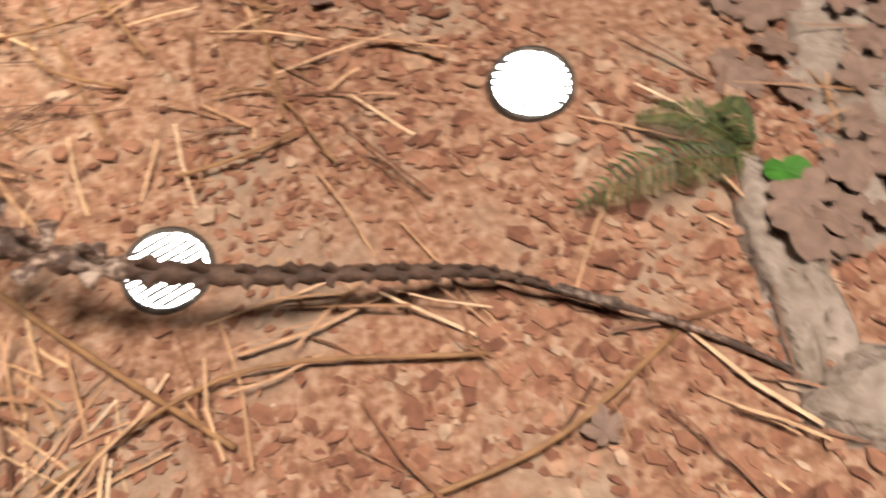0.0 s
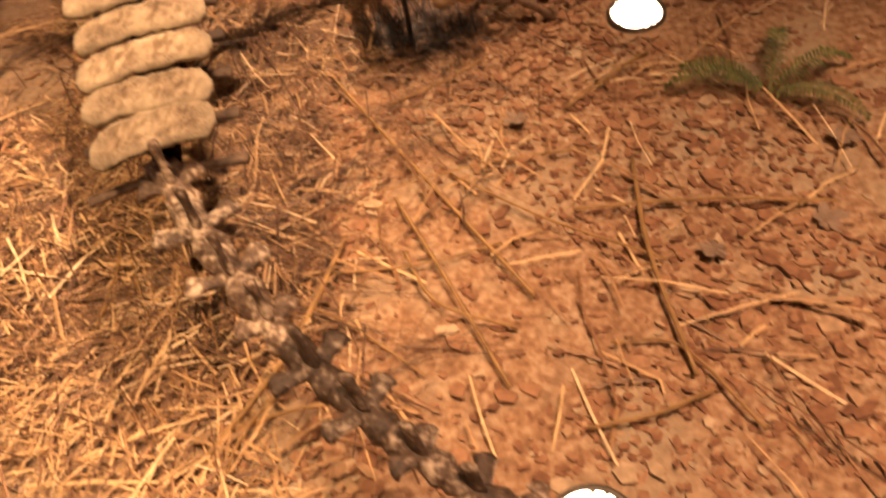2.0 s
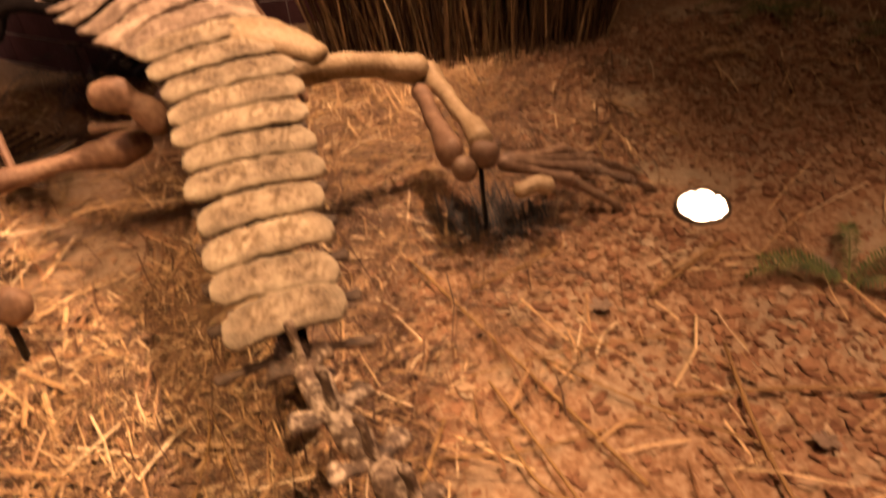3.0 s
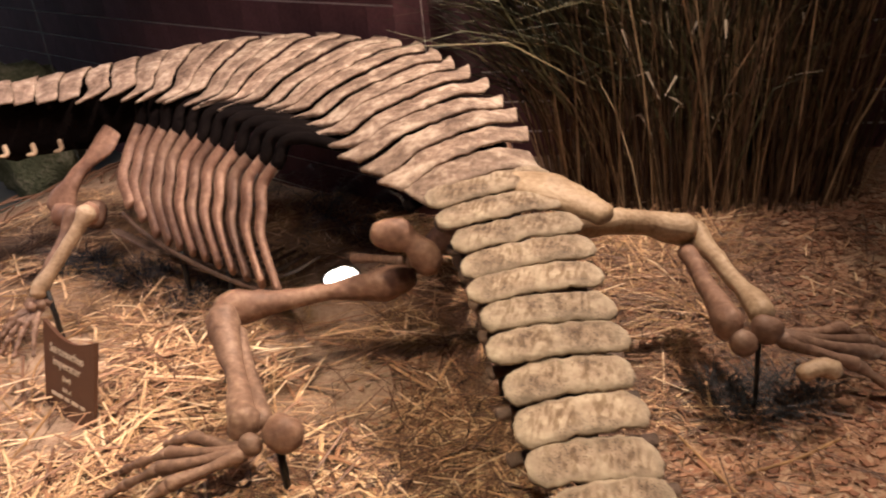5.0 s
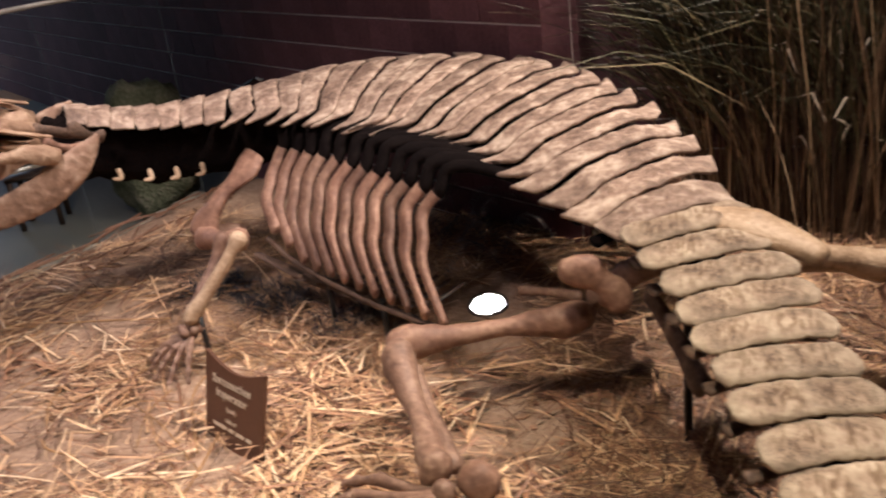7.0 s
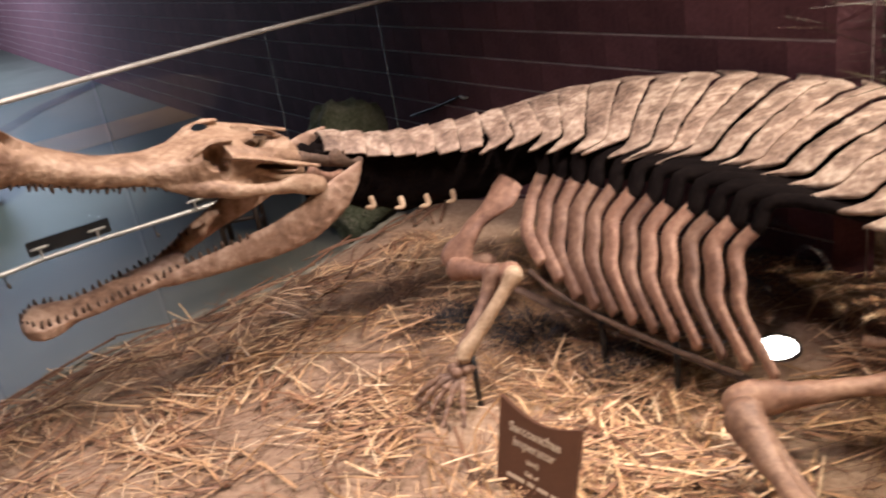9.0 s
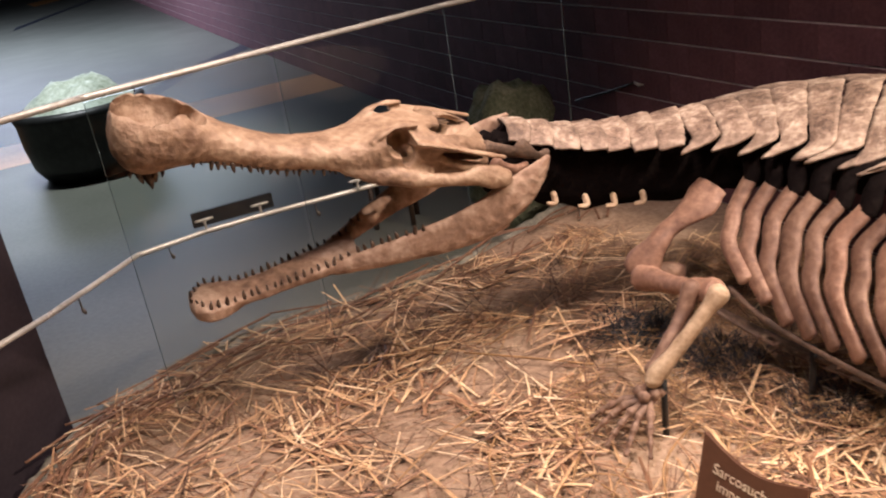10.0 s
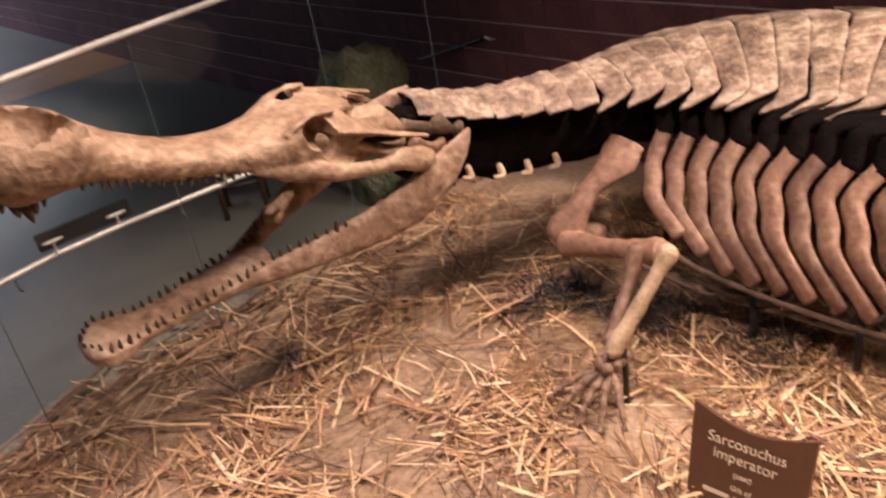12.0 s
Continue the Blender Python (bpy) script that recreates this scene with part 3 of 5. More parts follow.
n_body = 34
for i in range(n_body):
    f = i / (n_body - 1)
    dd = 0.02 + (TOTAL - 0.06) * f
    p, t, s, hw = back_at(dd)
    size = 0.04 + 0.04 * math.sin(math.pi * min(1, f * 0.85)) ** 0.8
    # vertebrae below the armour are coloured dark to black for its shade
    vertebra(p - Vector((0, 0, 0.11 + 0.05 * math.sin(math.pi * f))), t, size, M_SPINE if f < 0.3 else M_SHADE_BONE, 0.045, 0.16 if f < 0.3 else 0.22 if f < 0.8 else 0.07)

# bare tail: x, y, z, size
TAIL = [(-1.46, 1.47, 0.52, 0.054), (-1.37, 1.34, 0.50, 0.053), (-1.25, 1.19, 0.475, 0.050), (-1.10, 1.03, 0.45, 0.046), (-0.95, 0.905, 0.42, 0.042), (-0.80, 0.815, 0.375, 0.037),
        (-0.63, 0.765, 0.325, 0.032), (-0.405, 0.75, 0.26, 0.027), (-0.14, 0.76, 0.19, 0.022), (0.04, 0.755, 0.155, 0.017), (0.22, 0.69, 0.135, 0.010), (0.45, 0.59, 0.10, 0.0075), (0.68, 0.42, 0.085, 0.006)]
TAILC = np.array(spline(TAIL, 240))
TRUN = np.concatenate([[0], np.cumsum(np.linalg.norm(np.diff(TAILC[:, :3], axis=0), axis=1))])
dd, i = 0.0, 0
while dd < TRUN[-1] - 0.02:
    r = [float(np.interp(dd, TRUN, TAILC[:, k])) for k in range(4)]
    q = [float(np.interp(dd + 0.02, TRUN, TAILC[:, k]) - np.interp(dd - 0.02, TRUN, TAILC[:, k])) for k in range(3)]
    thin = r[3] < 0.0125
    big = 1.22 if r[3] > 0.0165 else 1.0
    if thin:
        mbone("vertebra", [(*TAILC[int(np.searchsorted(TRUN, min(dd + e, TRUN[-1] - 0.001)))][:3], r[3] * w, r[3] * w) for e, w in ((0.0, 1.0), (0.05, 0.72), (0.105, 1.0))], M_TAIL, sides=8, count=7)
        dd += 0.11
    else:
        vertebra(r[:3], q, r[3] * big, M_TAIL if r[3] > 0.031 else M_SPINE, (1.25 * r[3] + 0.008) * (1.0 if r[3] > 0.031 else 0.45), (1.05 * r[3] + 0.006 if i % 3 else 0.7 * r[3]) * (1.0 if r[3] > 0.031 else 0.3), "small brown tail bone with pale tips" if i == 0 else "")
        dd += 2.3 * r[3] * big
    i += 1
# steel rod that carries the tail and the back
rod = [(*r[:2], r[2] - 0.012, 0.006, 0.006) for r in TAIL[::-1][2:]]
mbone("support_rod", rod, M_BLACK, "thin black steel rod through the tail", sides=6, count=40, lump=0)
# wide black core added to fill the shaded hollow under the plates
mbone("backbone_core", [(*back_at(x)[0].xy, back_at(x)[0].z - 0.10 - 0.07 * min(1, x / 1.3) - 0.05 * min(1, max(0, (x - 2.9) / 0.2)), 0.03 + 0.10 * min(1, x / 1.3) + 0.045 * min(1, max(0, (x - 2.9) / 0.2)), 0.03 + 0.05 * min(1, x / 1.3) + 0.42 * max(0, back_at(x)[3] - 0.2) * min(1, max(0, (x - 1.75) / 0.4))) for x in np.linspace(0.0, TOTAL - 0.02, 24)], M_SHADE_BONE, "core that joins the vertebrae, black in place of armour shade", sides=12, count=60, side_way=(0, 0, 1), lump=0.3)

# ribs of both sides: heads on the back line, a sharp bend, then down
N_RIB = 12
for i in range(N_RIB):
    f = i / (N_RIB - 1)
    p, t, s, hw = back_at(2.93 - 1.12 * f)
    head = p + s * 0.10 - Vector((0, 0, 0.15))
    bend = Vector((-4.06, 3.80, 0.69)).lerp(Vector((-3.06, 3.24, 0.685)), f)
    tip = Vector((-3.95, 3.53, 0.36)).lerp(Vector((-2.90, 2.90, 0.36)), f)
    if f < 0.2:
        tip.z += 0.12 * (0.2 - f) / 0.2
    for side in (1, -1):
        hd, bd, tp = head, bend, tip
        if side < 0:
            def other(v):
                e = v - p
                return v - s * (2 * e.dot(s))
            hd, bd, tp = other(head), other(bend.lerp(head, 0.45)) - Vector((0, 0, 0.08)), other(tip.lerp(head, 0.35))
            tp.z = 0.30
        mid = bd.lerp(tp, 0.5) + (bd - hd).normalized() * 0.05
        wide = (0.046 if 0.1 < f < 0.95 else 0.040) * (1 + 0.08 * math.sin(i * 2.7))
        out = (bd - p).dot(s)
        up = p + s * (out * 0.72) + t * ((bd - p).dot(t)) - Vector((0, 0, 0.16))
        neck = bd.lerp(up, 0.5) + (bd - hd).normalized() * 0.012
        rows = [(*neck, wide * 0.9, 0.022), (*bd, wide, 0.024), (*bd.lerp(mid, 0.5), wide, 0.022), (*mid, wide * 0.95, 0.02), (*tp, wide * 0.85, 0.018)]
        rib = mbone("rib", rows, M_RIB, "broad reddish-brown rib bent like an elbow" if i == 0 and side > 0 else "", side_way=tuple(t), lump=0.09, count=22)
        # the armour's shade on the rib tops is put in as black
        bone("rib_head", at_mount([(*hd, wide * 0.6, 0.016), (*up, wide * 0.95, 0.024), (*bd.lerp(up, 0.42), wide * 1.0, 0.027)]), M_SHADE_BONE, rib, "upper end coloured black for the armour's shade" if i == 0 else "", side_way=tuple(t), lump=0.14, count=10)
# belly ribs, thin and dark, under the chest
for i in range(7):
    f = i / 6
    c = Vector((-3.75, 3.72, 0.16)).lerp(Vector((-3.25, 3.50, 0.17)), f)
    a = Vector((-0.22, -0.34, 0.12))
    mbone("belly_rib", [(*(c + a * 0.65), 0.010, 0.008), (*(c + a * 0.4 - Vector((0, 0, 0.03))), 0.013, 0.010), (*(c + Vector((0.06, 0, -0.05))), 0.014, 0.011), (*(c - a * 0.7 + Vector((0, 0, 0.02))), 0.010, 0.008)], M_SPINE, "thin dark belly rib" if i == 0 else "", sides=8, count=14)
mbone("belly_rib", [(-4.02, 3.55, 0.42, 0.014, 0.009), (-3.87, 3.47, 0.35, 0.013, 0.009), (-3.62, 3.33, 0.31, 0.012, 0.009), (-3.32, 3.15, 0.30, 0.011, 0.008), (-3.02, 2.98, 0.31, 0.009, 0.007)], M_SPINE, "long curved brown belly rib below the rib tips")
# two black posts added for the dark shadow blobs below the rib tips
for x, y in ((-3.66, 3.42), (-3.30, 3.22)):
    mbone("support_rod", [(x, y, 0.28, 0.014, 0.020), (x, y, 0.0, 0.014, 0.020)], M_BLACK, sides=8, count=3, lump=0)
mbone("breastbone", [(-4.15, 3.62, 0.30, 0.03, 0.012), (-3.85, 3.55, 0.21, 0.05, 0.014), (-3.4, 3.38, 0.17, 0.035, 0.012), (-2.95, 3.12, 0.17, 0.02, 0.010)], M_SPINE, "dark curved breast bone", side_way=(0.4, -0.8, 0))


def mirrored(v, d):
    """The same place on the animal's other side, about the back line at d."""
    p, t, s, hw = back_at(d)
    e = Vector(v[:3]) - p
    q = Vector(v[:3]) - s * (2 * e.dot(s))
    return (*q, *v[3:])


SHOULDER = 3.0


def front_limb(flip):
    def m(rows):
        return [mirrored(r, SHOULDER) for r in rows] if flip else rows
    mbone("shoulder_blade", m([(-4.17, 3.83, 0.765, 0.100, 0.016), (-4.21, 3.79, 0.71, 0.100, 0.024), (-4.30, 3.73, 0.62, 0.060, 0.030), (-4.37, 3.67, 0.54, 0.060, 0.034), (-4.42, 3.63, 0.46, 0.088, 0.036), (-4.45, 3.61, 0.41, 0.070, 0.032)]), M_RIB, side_way=(0.8, 0.2, 0.5))
    mbone("coracoid", m([(-4.43, 3.63, 0.44, 0.068, 0.041), (-4.40, 3.68, 0.38, 0.061, 0.038), (-4.30, 3.74, 0.33, 0.081, 0.030)]), M_RIB)
    mbone("upper_arm_bone", m([(-4.42, 3.60, 0.40, 0.068, 0.057), (-4.32, 3.54, 0.42, 0.049, 0.046), (-4.16, 3.42, 0.47, 0.038, 0.038), (-4.02, 3.31, 0.52, 0.057, 0.049), (-3.99, 3.29, 0.53, 0.046, 0.041)]), M_RIB)
    mbone("forearm_bone", m([(-3.97, 3.235, 0.56, 0.046, 0.043), (-4.00, 3.20, 0.50, 0.035, 0.032), (-4.08, 3.11, 0.38, 0.028, 0.028), (-4.15, 3.03, 0.28, 0.038, 0.035), (-4.16, 3.015, 0.255, 0.046, 0.035)]), M_PALE, "pale tan forearm bone")
    mbone("forearm_bone", m([(-4.09, 3.29, 0.54, 0.041, 0.038), (-4.11, 3.24, 0.46, 0.027, 0.030), (-4.15, 3.12, 0.34, 0.024, 0.027), (-4.185, 3.06, 0.27, 0.032, 0.030)]), M_RIB)
    for i, (dx, dy) in enumerate(((-0.02, 0.015), (0.015, -0.02), (-0.045, -0.02), (-0.015, -0.05), (0.03, 0.01))):
        bm = blob(0.026, 0.022, 0.026, 12, 8)
        q = m([(-4.17 + dx, 3.02 + dy, 0.205, 0, 0)])[0]
        bmesh.ops.translate(bm, vec=(q[0] - ORIGIN.x, q[1] - ORIGIN.y, q[2]), verts=bm.verts)
        part("wrist_bone", bm, M_LIMB, skeleton)
    for ex, ey in ((-4.42, 2.98), (-4.37, 2.90), (-4.29, 2.83), (-4.20, 2.80), (-4.11, 2.82)):
        a, b = Vector((-4.175, 3.015, 0.18)), Vector((ex, ey, 0.045))
        for u0, u1, r in ((0.06, 0.42, 0.018), (0.45, 0.64, 0.016), (0.67, 0.83, 0.014), (0.85, 1.0, 0.010)):
            p0, p1 = a.lerp(b, u0), a.lerp(b, u1)
            up = Vector((0, 0, 0.03))
            p0, p1 = p0 + up * math.sin(math.pi * u0), p1 + up * math.sin(math.pi * u1)
            mbone("finger_bone", m([(*p0, r * 1.25, r * 1.2), (*p0.lerp(p1, 0.5), r * 0.7, r * 0.7), (*p1, r * 1.1, r)]), M_LIMB, sides=8, count=8)
    mbone("support_rod", m([(-4.125, 3.03, 0.26, 0.013, 0.013), (-4.125, 3.03, 0.0, 0.013, 0.013)]), M_BLACK, "upright black steel bar under the wrist", sides=4, count=2, lump=0)


front_limb(False)
front_limb(True)

# hips
mbone("hip_bone", [(-2.37, 2.70, 0.70, 0.042, 0.03), (-2.31, 2.71, 0.69, 0.062, 0.035), (-2.25, 2.72, 0.65, 0.046, 0.035), (-2.21, 2.72, 0.60, 0.062, 0.035), (-2.20, 2.72, 0.56, 0.045, 0.03)], M_RIB, "kidney-shaped reddish hip bone")
mbone("hip_bone", [(-1.99, 2.86, 0.82, 0.07, 0.05), (-1.80, 2.82, 0.82, 0.085, 0.045), (-1.68, 2.76, 0.79, 0.07, 0.04), (-1.60, 2.71, 0.77, 0.05, 0.035)], M_PALE, "tan hip bone beside the armour", side_way=(0.5, 0.8, 0))
mbone("hip_bone", [(-2.05, 2.80, 0.70, 0.05, 0.04), (-2.18, 2.85, 0.62, 0.05, 0.035), (-2.31, 2.88, 0.50, 0.040, 0.03)], M_LIMB)
mbone("pubic_bone", [(-2.37, 2.90, 0.50, 0.02, 0.018), (-2.50, 3.00, 0.46, 0.016, 0.014), (-2.62, 3.05, 0.44, 0.02, 0.014)], M_LIMB)
mbone("seat_bone", [(-2.10, 2.74, 0.60, 0.03, 0.02), (-2.00, 2.58, 0.52, 0.035, 0.02), (-1.92, 2.42, 0.46, 0.045, 0.02)], M_SPINE)

# hind limbs
mbone("thigh_bone", [(-2.34, 2.84, 0.455, 0.057, 0.054), (-2.42, 2.82, 0.445, 0.068, 0.054), (-2.60, 2.79, 0.425, 0.036, 0.036), (-2.80, 2.74, 0.405, 0.040, 0.038), (-2.95, 2.68, 0.40, 0.074, 0.062), (-3.00, 2.66, 0.40, 0.064, 0.058)], M_RIB, "reddish-brown curved thigh bone")
mbone("shin_bone", [(-2.97, 2.58, 0.40, 0.084, 0.066), (-2.93, 2.52, 0.38, 0.066, 0.056), (-2.84, 2.38, 0.33, 0.036, 0.037), (-2.74, 2.22, 0.275, 0.055, 0.050), (-2.71, 2.17, 0.26, 0.074, 0.058)], M_LIMB)
mbone("shin_bone", [(-2.91, 2.57, 0.36, 0.03, 0.03), (-2.81, 2.42, 0.31, 0.026, 0.027), (-2.66, 2.20, 0.26, 0.034, 0.034)], M_LIMB)
mbone("thigh_bone", [(-1.80, 2.88, 0.64, 0.055, 0.055), (-1.68, 2.96, 0.63, 0.058, 0.052), (-1.55, 3.04, 0.605, 0.045, 0.044), (-1.43, 3.10, 0.565, 0.052, 0.048), (-1.34, 3.14, 0.53, 0.062, 0.058)], M_PALE, "tan thigh bone")
mbone("shin_bone", [(-1.30, 3.17, 0.49, 0.058, 0.048), (-1.25, 3.06, 0.475, 0.036, 0.034), (-1.17, 2.88, 0.45, 0.030, 0.029), (-1.10, 2.71, 0.43, 0.050, 0.044)], M_PALE)
mbone("shin_bone", [(-1.33, 3.09, 0.46, 0.040, 0.036), (-1.28, 2.92, 0.44, 0.033, 0.030), (-1.22, 2.72, 0.41, 0.054, 0.040), (-1.20, 2.66, 0.40, 0.056, 0.042)], M_RIB)


def ankle(x, y, z, r, mat):
    bm = blob(r, r * 0.86, r * 0.95, 18, 12)
    for v in bm.verts:
        v.co *= 1 + 0.22 * noise.noise(v.co * 16 + Vector((x, y, z)))
    bmesh.ops.translate(bm, vec=(x - ORIGIN.x, y - ORIGIN.y, z), verts=bm.verts)
    part("ankle_bone", bm, mat, skeleton)


def foot(start, ends, mat):
    a = Vector(start)
    for ex, ey in ends:
        b = Vector((ex, ey, 0.05))
        for u0, u1, r in ((0.06, 0.55, 0.023), (0.59, 0.77, 0.018), (0.79, 0.91, 0.015), (0.925, 1.0, 0.010)):
            p0, p1 = a.lerp(b, u0), a.lerp(b, u1)
            p0.z += 0.05 * math.sin(math.pi * u0)
            p1.z += 0.05 * math.sin(math.pi * u1)
            mbone("toe_bone", [(*p0, r * 1.3, r * 1.2), (*p0.lerp(p1, 0.5), r * 0.75, r * 0.75), (*p1, r * 1.2, r * 1.05)], mat, sides=9, count=8)


ankle(-2.56, 2.13, 0.265, 0.068, M_RIB)
ankle(-2.66, 2.10, 0.235, 0.042, M_LIMB)
foot((-2.66, 2.09, 0.215), ((-3.14, 2.28), (-3.22, 2.12), (-3.20, 1.98), (-3.06, 1.86)), M_LIMB)
mbone("support_rod", [(-2.565, 2.105, 0.25, 0.013, 0.013), (-2.565, 2.105, 0.0, 0.013, 0.013)], M_BLACK, "upright black steel bar under the ankle", sides=4, count=2, lump=0)
ankle(-1.09, 2.66, 0.395, 0.05, M_RIB)
ankle(-1.16, 2.63, 0.36, 0.045, M_LIMB)
foot((-1.06, 2.70, 0.34), ((-0.46, 2.92), (-0.50, 3.05), (-0.60, 2.78), (-0.62, 3.18)), M_LIMB)
mbone("ankle_bone", [(-0.98, 2.60, 0.28, 0.03, 0.03), (-0.93, 2.62, 0.29, 0.028, 0.03), (-0.89, 2.63, 0.27, 0.035, 0.03)], M_PALE)
mbone("support_rod", [(-1.11, 2.68, 0.38, 0.010, 0.010), (-1.11, 2.68, 0.0, 0.010, 0.010)], M_BLACK, sides=4, count=2, lump=0)
for x, y, z in ((-1.98, 2.74, 0.72), (-4.05, 4.17, 0.85)):
    mbone("support_rod", [(x, y, z, 0.016, 0.016), (x, y, 0.0, 0.016, 0.016)], M_BLACK, sides=8, count=2, lump=0)

# head: built in its own upright plane, s along the snout from the jaw joint, h the height, b to the animal's left
HEAD = Vector((-4.875, 3.57, 0.0))
YAW = radians(37)
FORE = Vector((-math.sin(YAW), -math.cos(YAW), 0))
LEFT = Vector((math.cos(YAW), -math.sin(YAW), 0))


ROLL, AXIS = radians(15), 1.0  # the head leans towards the visitors


def head_at(s, h, b):
    e = h - AXIS
    return HEAD + FORE * s + LEFT * (b * math.cos(ROLL) + e * math.sin(ROLL)) + Vector((0, 0, AXIS + e * math.cos(ROLL) - b * math.sin(ROLL))) - ORIGIN


def loft(rows, square, rings, sides):
    """A closed body from rows of (s, top, bottom, half width)."""
    verts, faces = [], []
    for s, top, low, hw in spline(rows, rings):
        c, hh = (top + low) / 2, (top - low) / 2
        for j in range(sides):
            w = 2 * math.pi * j / sides
            cw, sw = math.cos(w), math.sin(w)
            e = 2 / (square(s) if callable(square) else square)
            x, y = math.copysign(abs(cw) ** e, cw) * hw, math.copysign(abs(sw) ** e, sw) * hh
            v = head_at(s, c + y, x)
            v += (v - head_at(s, c, 0)).normalized() * (noise.noise(v * 7) * 0.009 + noise.noise(v * 19) * 0.003)
            verts.append(v)
    for k in range(rings - 1):
        for j in range(sides):
            n = (j + 1) % sides
            faces.append((k * sides + j, k * sides + n, (k + 1) * sides + n, (k + 1) * sides + j))
    faces.append(tuple(reversed(range(sides))))
    faces.append(tuple(range((rings - 1) * sides, rings * sides)))
    return verts, faces


def fused(name, pieces, mat, cutters, label, voxel=0.0065):
    """Joins overlapping pieces into one grown-together bone and cuts holes into it."""
    verts, faces = [], []
    for v, f in pieces:
        o = len(verts)
        verts.extend(v)
        faces.extend(tuple(i + o for i in q) for q in f)
    ob = mesh_object(name, verts, faces, mat, None, label)
    bm = bmesh.new()
    bm.from_mesh(ob.data)
    bmesh.ops.recalc_face_normals(bm, faces=bm.faces)
    bm.to_mesh(ob.data)
    bm.free()
    made = []
    mod = ob.modifiers.new("join", "REMESH")
    mod.mode, mod.voxel_size, mod.use_smooth_shade = "VOXEL", voxel, True
    mod = ob.modifiers.new("soften", "SMOOTH")
    mod.factor, mod.iterations = 0.5, 2
    for s, h, b, rs, rh, rb, lean in cutters:
        cb = blob(rs, rb, rh, 28, 18)
        for v in cb.verts:
            v.co *= 1 + 0.10 * noise.noise(v.co * 22)
        me = bpy.data.meshes.new("cut")
        cb.to_mesh(me)
        cb.free()
        cut = new("cut", me)
        turn = Matrix((FORE, LEFT, Vector((0, 0, 1)))).transposed().to_4x4()
        cut.matrix_world = Matrix.Translation(head_at(s, h, b)) @ turn @ Matrix.Rotation(lean, 4, "Y")
        mod = ob.modifiers.new("hole", "BOOLEAN")
        mod.operation, mod.object, mod.solver = "DIFFERENCE", cut, "FAST"
        made.append(cut)
    baked(ob)
    for cut in made:
        me = cut.data
        bpy.data.objects.remove(cut)
        bpy.data.meshes.remove(me)
    grown = []
    for v in ob.data.vertices:
        q = v.co * 26
        grown.append(v.co + v.normal * (0.0016 * noise.noise(q) + 0.0012 * noise.noise(q * 2.7) - 0.004 * max(0, noise.noise(q * 0.6) - 0.3)))
    ob.data.vertices.foreach_set("co", [c for v in grown for c in v])
    ob.data.update()
    ob.data.polygons.foreach_set("use_smooth", [True] * len(ob.data.polygons))
    ob.parent = skeleton
    return ob


def bars(rows, sides=12, count=18, lump=0.25):
    """A bar of bone in the head's own plane: rows of (s, h, b, half height, half thickness)."""
    return sweep([(*head_at(a, h, b), w, t) for a, h, b, w, t in rows], sides, count, (0, 0, 1), lump, rows[0][0] * 9)


SKULL = [(0.27, 1.13, 1.03, 0.09), (0.30, 1.160, 1.04, 0.135), (0.36, 1.198, 1.055, 0.155), (0.44, 1.240, 1.068, 0.165), (0.52, 1.272, 1.078, 0.170), (0.60, 1.297, 1.088, 0.171), (0.66, 1.306, 1.095, 0.169), (0.71, 1.305, 1.103, 0.164), (0.76, 1.293, 1.112, 0.155), (0.82, 1.283, 1.128, 0.141),
         (0.90, 1.285, 1.15, 0.120), (1.00, 1.295, 1.175, 0.105), (1.15, 1.34, 1.215, 0.092), (1.27, 1.395, 1.255, 0.094), (1.37, 1.465, 1.295, 0.110), (1.46, 1.55, 1.335, 0.136), (1.55, 1.60, 1.345, 0.158), (1.63, 1.61, 1.34, 0.158), (1.69, 1.585, 1.365, 0.128), (1.73, 1.50, 1.42, 0.065)]
pieces = [loft(SKULL, lambda a: 2.7 + 3.3 * min(1, max(0, (0.84 - a) / 0.16)), 110, 48)]
for m in (1, -1):
    for rows in ([(0.90, 1.175, 0.095, 0.025, 0.02), (0.78, 1.145, 0.150, 0.036, 0.024), (0.66, 1.118, 0.190, 0.036, 0.026), (0.52, 1.09, 0.215, 0.028, 0.024), (0.42, 1.08, 0.228, 0.036, 0.026), (0.34, 1.075, 0.232, 0.052, 0.028), (0.25, 1.03, 0.225, 0.040, 0.030)],
                 [(0.62, 1.262, 0.165, 0.012, 0.030), (0.50, 1.228, 0.185, 0.012, 0.036), (0.38, 1.178, 0.200, 0.011, 0.034), (0.25, 1.125, 0.205, 0.009, 0.022)],
                 [(0.78, 1.278, 0.115, 0.010, 0.020), (0.72, 1.306, 0.112, 0.013, 0.024), (0.66, 1.322, 0.108, 0.012, 0.026), (0.59, 1.312, 0.112, 0.009, 0.022)]):
        pieces.append(bars([(a, h, m * b, w, t) for a, h, b, w, t in rows]))
HOLES = [(1.575, 1.64, 0.0, 0.138, 0.10, 0.142, 0.1), (1.57, 1.53, 0.0, 0.130, 0.165, 0.138, 0.1), (0.50, 1.175, 0.0, 0.25, 0.070, 0.140, 0.1), (1.45, 1.475, 0.0, 0.10, 0.055, 0.085, 0.5), (0.42, 1.02, 0.0, 0.22, 0.085, 0.15, -0.1)]
